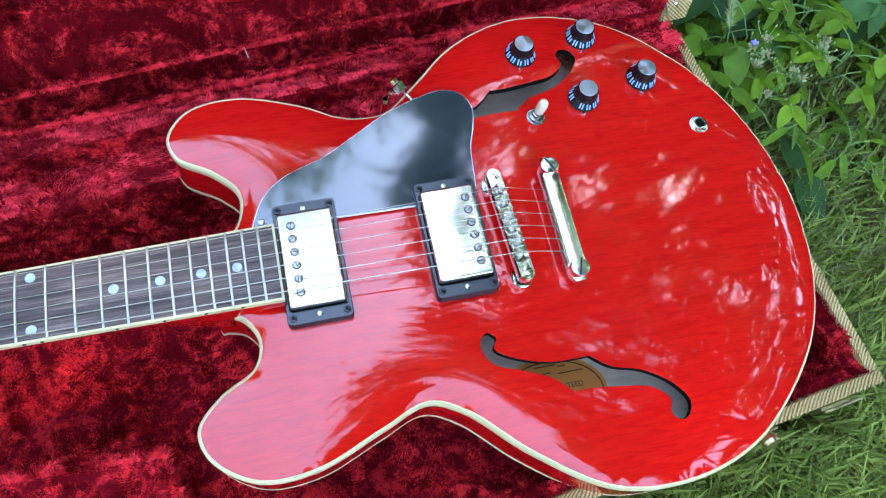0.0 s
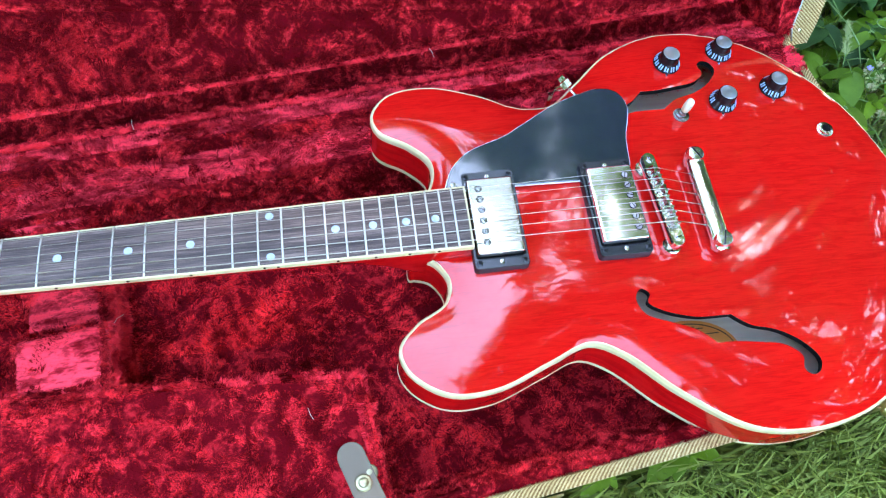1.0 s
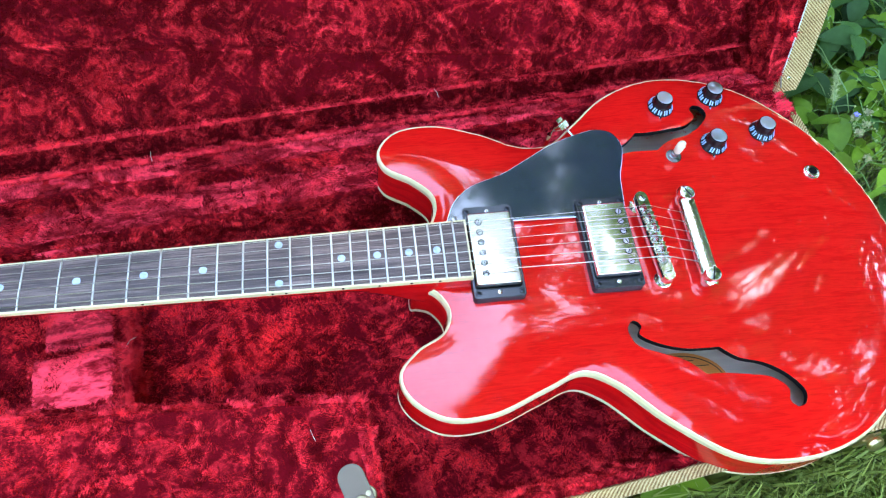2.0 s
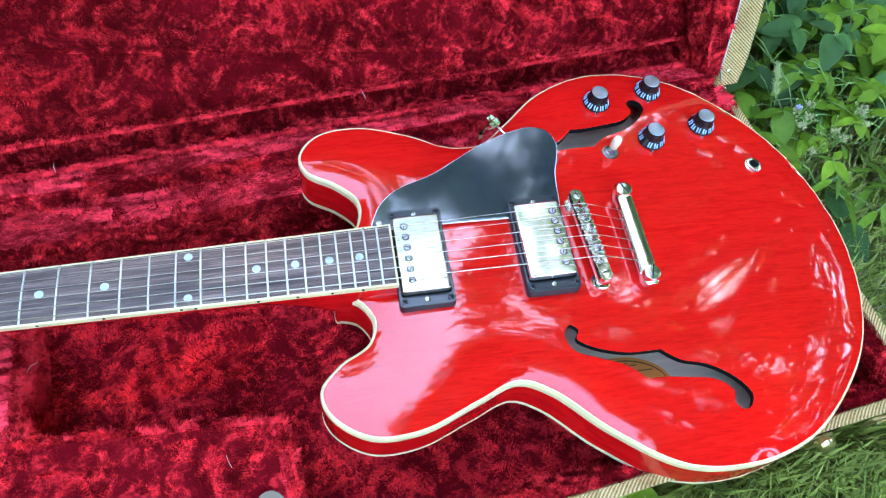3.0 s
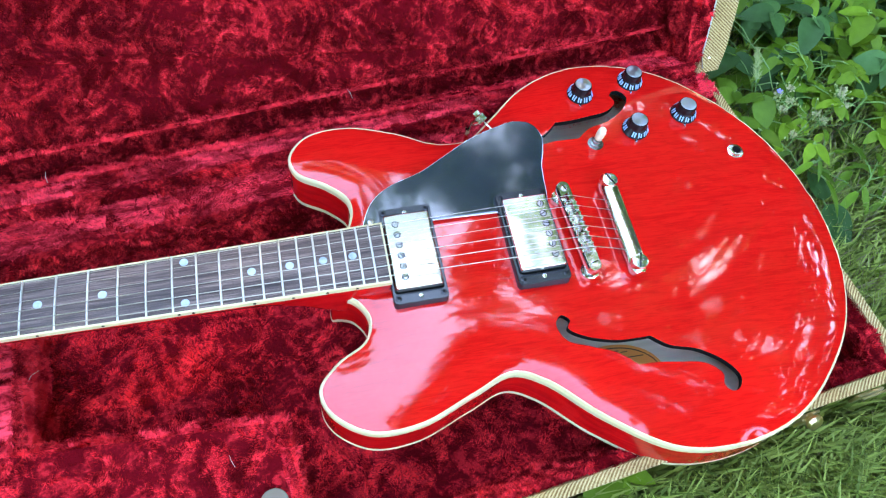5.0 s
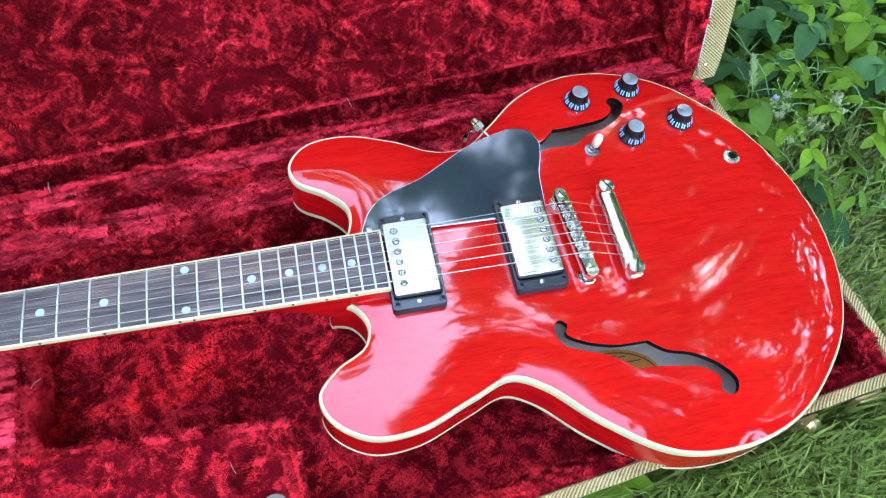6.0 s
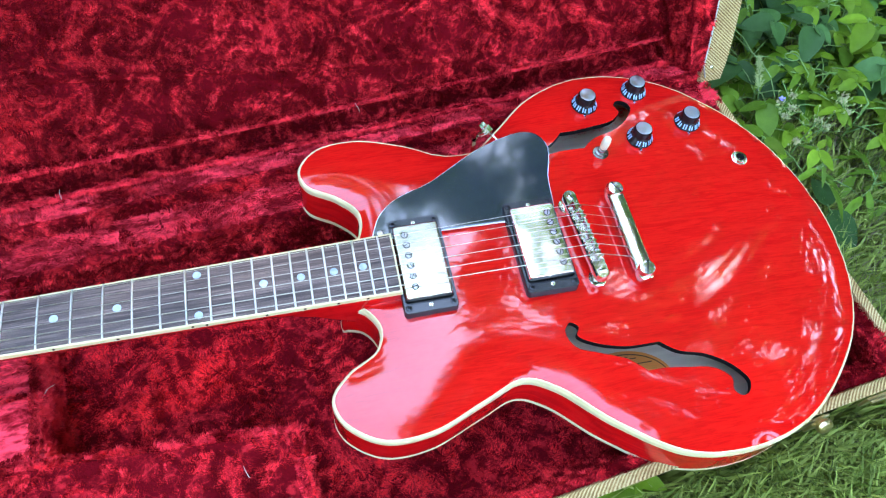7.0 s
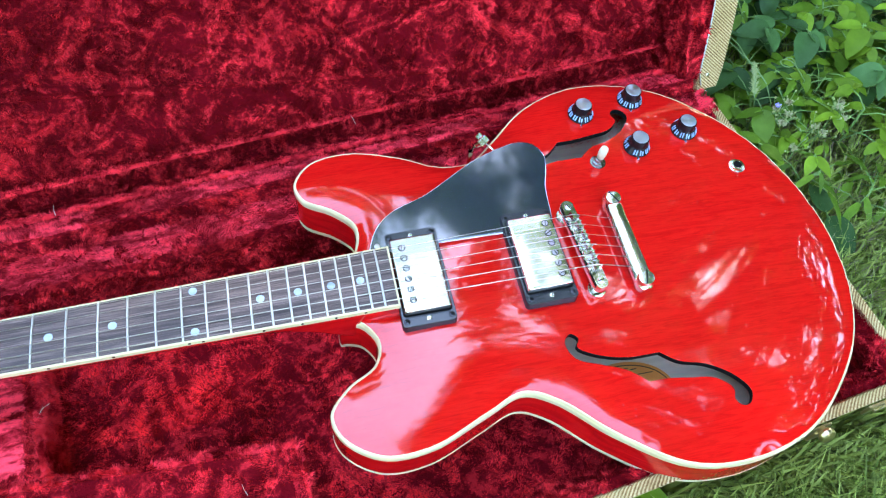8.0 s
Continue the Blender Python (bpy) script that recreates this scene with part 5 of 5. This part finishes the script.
sprig("bean_weed", "bean weed with fresh green leaflets", (0.53, 0.36), (0.528, 0.352, 0.08), ((0.488, 0.354, 0.08), (0.545, 0.385, 0.085), (0.552, 0.330, 0.075)), PALE, 0.052)
sprig("clover_weed", "small bright green weed with three leaflets", (0.400, 0.12), (0.396, 0.117, 0.085), ((0.411, 0.127, 0.088), (0.377, 0.096, 0.08), (0.406, 0.089, 0.08)), FRESH, 0.05)
sprig("bean_weed", "bean weed with fresh green leaflets beside the case", (0.365, 0.155), (0.356, 0.155, 0.068), ((0.344, 0.178, 0.07), (0.372, 0.128, 0.07), (0.378, 0.165, 0.06)), PALE, 0.052)
sprig("bean_weed", "bean weed with broad blue-green leaves beside the case", (0.42, 0.06), (0.402, 0.062, 0.048), ((0.404, 0.104, 0.056), (0.418, 0.004, 0.034)), DARK, 0.060)
sprig("lance_weed", "weed with narrow pale green leaves", (0.415, 0.245), (0.408, 0.240, 0.092), ((0.440, 0.214, 0.08), (0.370, 0.222, 0.08), (0.400, 0.262, 0.09)), LANCE[1], 0.062)
sprig("bean_weed", "bean weed with three blue-green leaflets", (0.56, 0.245), (0.570, 0.248, 0.065), ((0.545, 0.240, 0.06), (0.582, 0.222, 0.055), (0.590, 0.268, 0.07)), DARK, 0.060)
sprig("bean_weed", "bean weed with fresh green leaflets", (0.50, 0.25), (0.500, 0.246, 0.06), ((0.472, 0.262, 0.06), (0.505, 0.212, 0.05), (0.528, 0.255, 0.06)), PALE, 0.052)

# a climbing tendril with a curled end, and a thin bent stalk
ten = thing("tendril", 0.44, 0.215, 0, "thin green tendril with a curled end", "weed")
curl_ = [(0.0, 0.0, -0.01), (-0.001, 0.004, 0.06), (-0.004, 0.006, 0.09)]
for k in range(15):
    a = k * 0.62
    rr_ = 0.0105 - 0.00035 * k
    curl_.append((-0.028 + rr_ * math.cos(a), 0.019 + rr_ * math.sin(a) * 0.9, 0.105 + 0.0006 * k))
part("stem", tube(curl_, 0.0008, 6, 0.0005), M_STEM, ten, smooth=True)
stalk = thing("grass_stalk", 0.396, 0.21, 0, "thin pale green bent grass stalk", "grass stalk")
part("stem", tube([(0, 0, -0.01), (0, 0, 0.07), (-0.004, 0.018, 0.085), (-0.011, 0.038, 0.092), (-0.026, 0.085, 0.094)], 0.0009, 6, 0.0007), M_STEM, stalk, smooth=True)


# a foxtail: a bent stalk that ends in a bristly seed head
fox = thing("foxtail_grass", 0.372, 0.198, 0, "green foxtail grass with a bristly seed head", "grass")
fox_line = [Vector(p) for p in ((0.0, 0.0, -0.01), (0.001, 0.004, 0.06), (-0.002, 0.016, 0.085), (0.004, 0.036, 0.094), (0.014, 0.056, 0.092))]
part("stem", tube(fox_line[:4], 0.0008, 6, 0.0006), M_STEM, fox, smooth=True)
rf = random.Random(5)
verts, faces = [], []
for k in range(420):
    t_ = rf.random()
    at_ = fox_line[2].lerp(fox_line[3], t_ * 2) if t_ < 0.5 else fox_line[3].lerp(fox_line[4], t_ * 2 - 1)
    d_ = Vector((rf.gauss(0, 1), rf.gauss(0, 1), rf.gauss(0, 1))).normalized() + (fox_line[4] - fox_line[2]).normalized() * 0.7
    e_ = d_.orthogonal().normalized() * 0.00035
    n = len(verts)
    reach = rf.uniform(0.004, 0.009) * (1.1 - 0.5 * t_)
    verts += [tuple(at_ - e_), tuple(at_ + e_), tuple(at_ + d_ * reach)]
    faces.append((n, n + 1, n + 2))
raw("seed_head", verts, faces, M_BUD_GREEN, fox, "bristly green seed head")


def flower_weed(x, y, heads, r):
    """A branching stalk with fluffy cream flower heads among small green buds."""
    w = thing("flowering_weed", x, y, 0, "thin weed with fluffy cream flower heads and green buds", "weed", group="flowering weeds")
    fork = Vector((0, 0, 0.05))
    part("stem", tube([(0, 0, -0.01), fork * 0.6, fork], 0.0013, 6, 0.0009), M_STEM, w, smooth=True)
    for hx, hy, hz in heads:
        tip = Vector((hx - x, hy - y, hz))
        part("twig", tube([fork, (fork + tip) / 2 + Vector((0, 0, 0.006)), tip], 0.0007, 5), M_STEM, w)
        verts, faces = [], []
        for k in range(90):
            d = Vector((r.gauss(0, 1), r.gauss(0, 1), r.gauss(0.4, 0.8))).normalized()
            e = d.orthogonal().normalized() * 0.0005
            l = 0.0052 * r.uniform(0.6, 1.1)
            n = len(verts)
            verts += [tuple(tip - e), tuple(tip + e), tuple(tip + d * l + e * 0.7), tuple(tip + d * l - e * 0.7)]
            faces.append((n, n + 1, n + 2, n + 3))
        raw("flower_head", verts, faces, M_BUD, w, "fluffy cream flower head")
        for k in range(7):
            o = tip + Vector((r.uniform(-1, 1), r.uniform(-1, 1), r.uniform(-0.6, 0.8))) * 0.014
            part("bud_twig", tube([tip - Vector((0, 0, 0.008)), o], 0.0004, 4), M_STEM, w)
            part("bud", lathe([(0.0004, 0), (0.0010, 0.0008), (0.0011, 0.0020), (0.0005, 0.0030)], 8, o), M_BUD_GREEN, w, smooth=True)


flower_weed(0.395, 0.195, ((0.381, 0.185, 0.090), (0.392, 0.176, 0.088), (0.399, 0.190, 0.092), (0.385, 0.170, 0.082)), rw)
flower_weed(0.455, 0.175, ((0.455, 0.174, 0.092), (0.462, 0.182, 0.09), (0.454, 0.160, 0.088), (0.444, 0.168, 0.085)), rw)
flower_weed(0.405, 0.150, ((0.414, 0.153, 0.088), (0.422, 0.146, 0.084), (0.384, 0.137, 0.078)), rw)
vio = thing("violet_flower", 0.376, 0.192, 0, "tiny violet flower on a thin stem", "flower")
part("stem", tube([(0, 0, -0.01), (0.002, -0.004, 0.05), (0.004, -0.008, 0.095)], 0.0006, 5), M_STEM, vio)
for k in range(5):
    a = 2 * math.pi * k / 5
    c_ = Vector((0.004, -0.008, 0.095))
    part("petal", tube([c_, c_ + Vector((math.cos(a) * 0.0035, math.sin(a) * 0.0035, 0.002))], 0.0016, 6, 0.0010), M_PETAL, vio, "violet petal")


# ---- unseen trees round the lawn, set to shape the reflections and shade the case ----
def tree(x, y, trunk, centre, radii, leaves, size, seed, gap=0.55, keep=0.03, bole=0.24, loose=0.42, slim=0.3, outward=0.0):
    r = random.Random(seed)
    t = thing("tree", x, y, 0, "leafy broad-crowned tree standing out of view on the lawn", "tree", group="trees round the lawn")
    c = Vector(centre) - Vector((x, y, 0))
    fork = Vector((c.x * 0.25, c.y * 0.25, trunk))
    soft(part("trunk", tube([(0, 0, -0.1), fork * 0.5 + Vector((0.08, 0.03, 0)), fork, fork * 0.4 + c * 0.6, c + Vector((0, 0, radii[2] * 0.5))], bole, 10, 0.05), M_BARK, t), 60)
    clumps = []
    while len(clumps) < 90:
        d = Vector((r.uniform(-1, 1), r.uniform(-1, 1), r.uniform(-1, 1)))
        if 0.35 < d.length < 1 and r.random() < 0.3 + 0.7 * d.length:
            clumps.append(c + Vector((d.x * radii[0], d.y * radii[1], d.z * radii[2])))
    for k in range(10):
        e = clumps[k * 9]
        part("limb", tube([fork, (fork + e) / 2 + Vector((0, 0, 0.3)), e], bole * 0.38, 7, 0.015), M_BARK, t, smooth=True)
    rr = np.random.default_rng(seed)
    cl = np.array([tuple(q) for q in clumps])[rr.integers(0, 90, leaves)]
    p = cl + rr.normal(0, 1, (leaves, 3)) * np.array((loose, loose, loose * 0.7)) * radii[0] / 3
    spread = p - np.array(tuple(fork))
    spread /= np.linalg.norm(spread, axis=1)[:, None]
    d = rr.normal(0, 1, (leaves, 3)) + np.array((0, 0, -0.4)) + spread * outward
    d /= np.linalg.norm(d, axis=1)[:, None]
    e = np.cross(d, rr.normal(0, 1, (leaves, 3)))
    e /= np.linalg.norm(e, axis=1)[:, None]
    s = size * rr.uniform(0.6, 1.3, leaves)[:, None]
    # a gap in the leaves through which the sun looks
    eye_ = np.array((0.188 - x, -0.008 - y, 0.152))
    sd = np.array(tuple(SUN_DIR))
    off = p - eye_
    far = np.linalg.norm(off - (off @ sd)[:, None] * sd, axis=1)
    open_ = (far > gap) | (rr.random(leaves) < keep)
    p, d, e, s = p[open_], d[open_], e[open_], s[open_]
    leaves = len(p)
    verts = np.concatenate([p, p + d * s * 0.5 + e * s * slim, p + d * s, p + d * s * 0.5 - e * s * slim]).tolist()
    i = np.arange(leaves)
    faces = np.stack([i, i + leaves, i + 2 * leaves, i + 3 * leaves], 1).tolist()
    raw("crown", verts, faces, M_TREE, t, "crown of many small leaves", kind="stuff")


for k, (x, y, tr, c, rad, n, size, gap) in enumerate([
        (5.8, 2.6, 2.8, (3.7, 2.1, 6.4), (2.9, 3.2, 2.1), 12500, 0.34, 0.10),
        (3.6, 6.4, 2.8, (3.2, 5.7, 6.2), (2.6, 2.6, 3.0), 9000, 0.13, 0.07),
        (-0.2, 7.6, 3.2, (-0.6, 6.6, 7.2), (3.0, 2.6, 3.0), 17000, 0.16, 0.07),
        (-5.6, 7.5, 2.6, (-5.2, 7.0, 5.2), (3.2, 3.0, 3.0), 12000, 0.25, 0.07),
        (9.4, -5.6, 2.6, (9.0, -5.2, 5.6), (3.2, 3.2, 3.2), 14000, 0.25, 0.07),
        (-9.5, 0.5, 2.6, (-9.0, 0.4, 5.6), (3.2, 3.6, 3.4), 14000, 0.25, 0.07)]):
    tree(x, y, tr, c, rad, n, size, 40 + k, gap=gap, keep=0.25, loose=0.17 if k == 0 else 0.25, slim=0.07 if k == 0 else 0.3, outward=2.2 if k == 0 else 0.0)
tree(5.4, -3.0, 3.0, (2.75, -1.0, 6.7), (2.3, 2.6, 1.5), 24000, 0.32, 71, gap=0.07, loose=0.34, slim=0.07, outward=2.2)
tree(5.0, -6.0, 3.2, (2.4, -2.75, 6.8), (1.7, 1.5, 1.3), 13000, 0.30, 78, gap=0.07, loose=0.30)
tree(7.6, 5.2, 3.4, (5.3, 3.7, 7.9), (2.6, 2.6, 2.2), 8000, 0.13, 77, gap=0.10, keep=0.1, loose=0.36)
tree(10.6, -0.6, 3.0, (7.8, 0.3, 7.6), (2.8, 2.8, 2.6), 9000, 0.25, 72, gap=0.3, loose=0.25)
tree(8.6, 5.8, 3.0, (7.7, 5.1, 6.6), (2.8, 2.8, 2.8), 10000, 0.22, 76, gap=0.07, loose=0.3)
# two unseen trees added only to dim the sky light on the lid's left
tree(-4.6, -5.2, 2.0, (-4.1, -4.7, 4.3), (2.3, 2.3, 2.3), 11000, 0.22, 74)
tree(-6.0, -7.4, 2.6, (-5.4, -6.8, 5.2), (3.0, 3.0, 3.0), 11000, 0.25, 73)
# far tall crown added to close the sky round the sun gap in reflections
tree(21.0, 12.0, 12.0, (17.6, 14.0, 26.5), (8.0, 8.0, 8.5), 5000, 0.75, 60, gap=1.2, keep=0.2, bole=0.6, loose=0.2)


# a second row of trees further off, unseen and added to block the sky between the first ones
first = [o for o in scene.objects if o.name.startswith("tree") and o.parent is None]
for k in range(12):
    a = math.radians(30 * k + 9)
    # left open at the front right so that sky light reaches the lid
    if k in (9, 10):
        continue
    src = first[3 + k % 3]
    d = 13.5 + 1.5 * math.sin(k * 2.1)
    copy_thing(src, pose(d * math.cos(a), d * math.sin(a), 0, 0, 0, 77 * k) @ Matrix.Scale(1.0, 4))
# low young trees, added out of view to close sky gaps under the crowns
for k in range(18):
    a = math.radians(-50 + 10 * k)
    d = (8.6, 10.4)[k % 2] + 0.8 * math.sin(k * 1.7)
    if math.sin(a) < -0.4:
        continue
    src = first[3 + k % 3]
    m = pose(d * math.cos(a), d * math.sin(a), -0.05, 0, 0, 131 * k)
    small = copy_thing(src, m)
    small.scale = (0.62, 0.62, 0.55)
    tagged(small, "young leafy tree with a low crown, added out of view on the lawn")

# dense hedge all round the lawn, unseen and added to block low sky in the reflections
rr = np.random.default_rng(77)
n_h = 36000
ha = rr.uniform(0, 2 * math.pi, n_h)
hd = 17.5 + rr.normal(0, 0.5, n_h) + 0.6 * np.sin(ha * 9)
p = np.stack([hd * np.cos(ha), hd * np.sin(ha), rr.uniform(0, 1, n_h) ** 0.8 * (4.4 + 0.8 * np.clip(np.sin(ha) * 2, -1, 1) + 0.8 * np.sin(ha * 23))], 1)
d = rr.normal(0, 1, (n_h, 3))
d /= np.linalg.norm(d, axis=1)[:, None]
e = np.cross(d, rr.normal(0, 1, (n_h, 3)))
e /= np.linalg.norm(e, axis=1)[:, None]
s_ = 0.55 * rr.uniform(0.6, 1.3, n_h)[:, None]
verts = np.concatenate([p, p + d * s_ * 0.5 + e * s_ * 0.32, p + d * s_, p + d * s_ * 0.5 - e * s_ * 0.32]).tolist()
i = np.arange(n_h)
tagged(raw("hedge", verts, np.stack([i, i + n_h, i + 2 * n_h, i + 3 * n_h], 1).tolist(), M_TREE), "tall dense green hedge added out of view round the lawn", "hedge", kind="stuff")
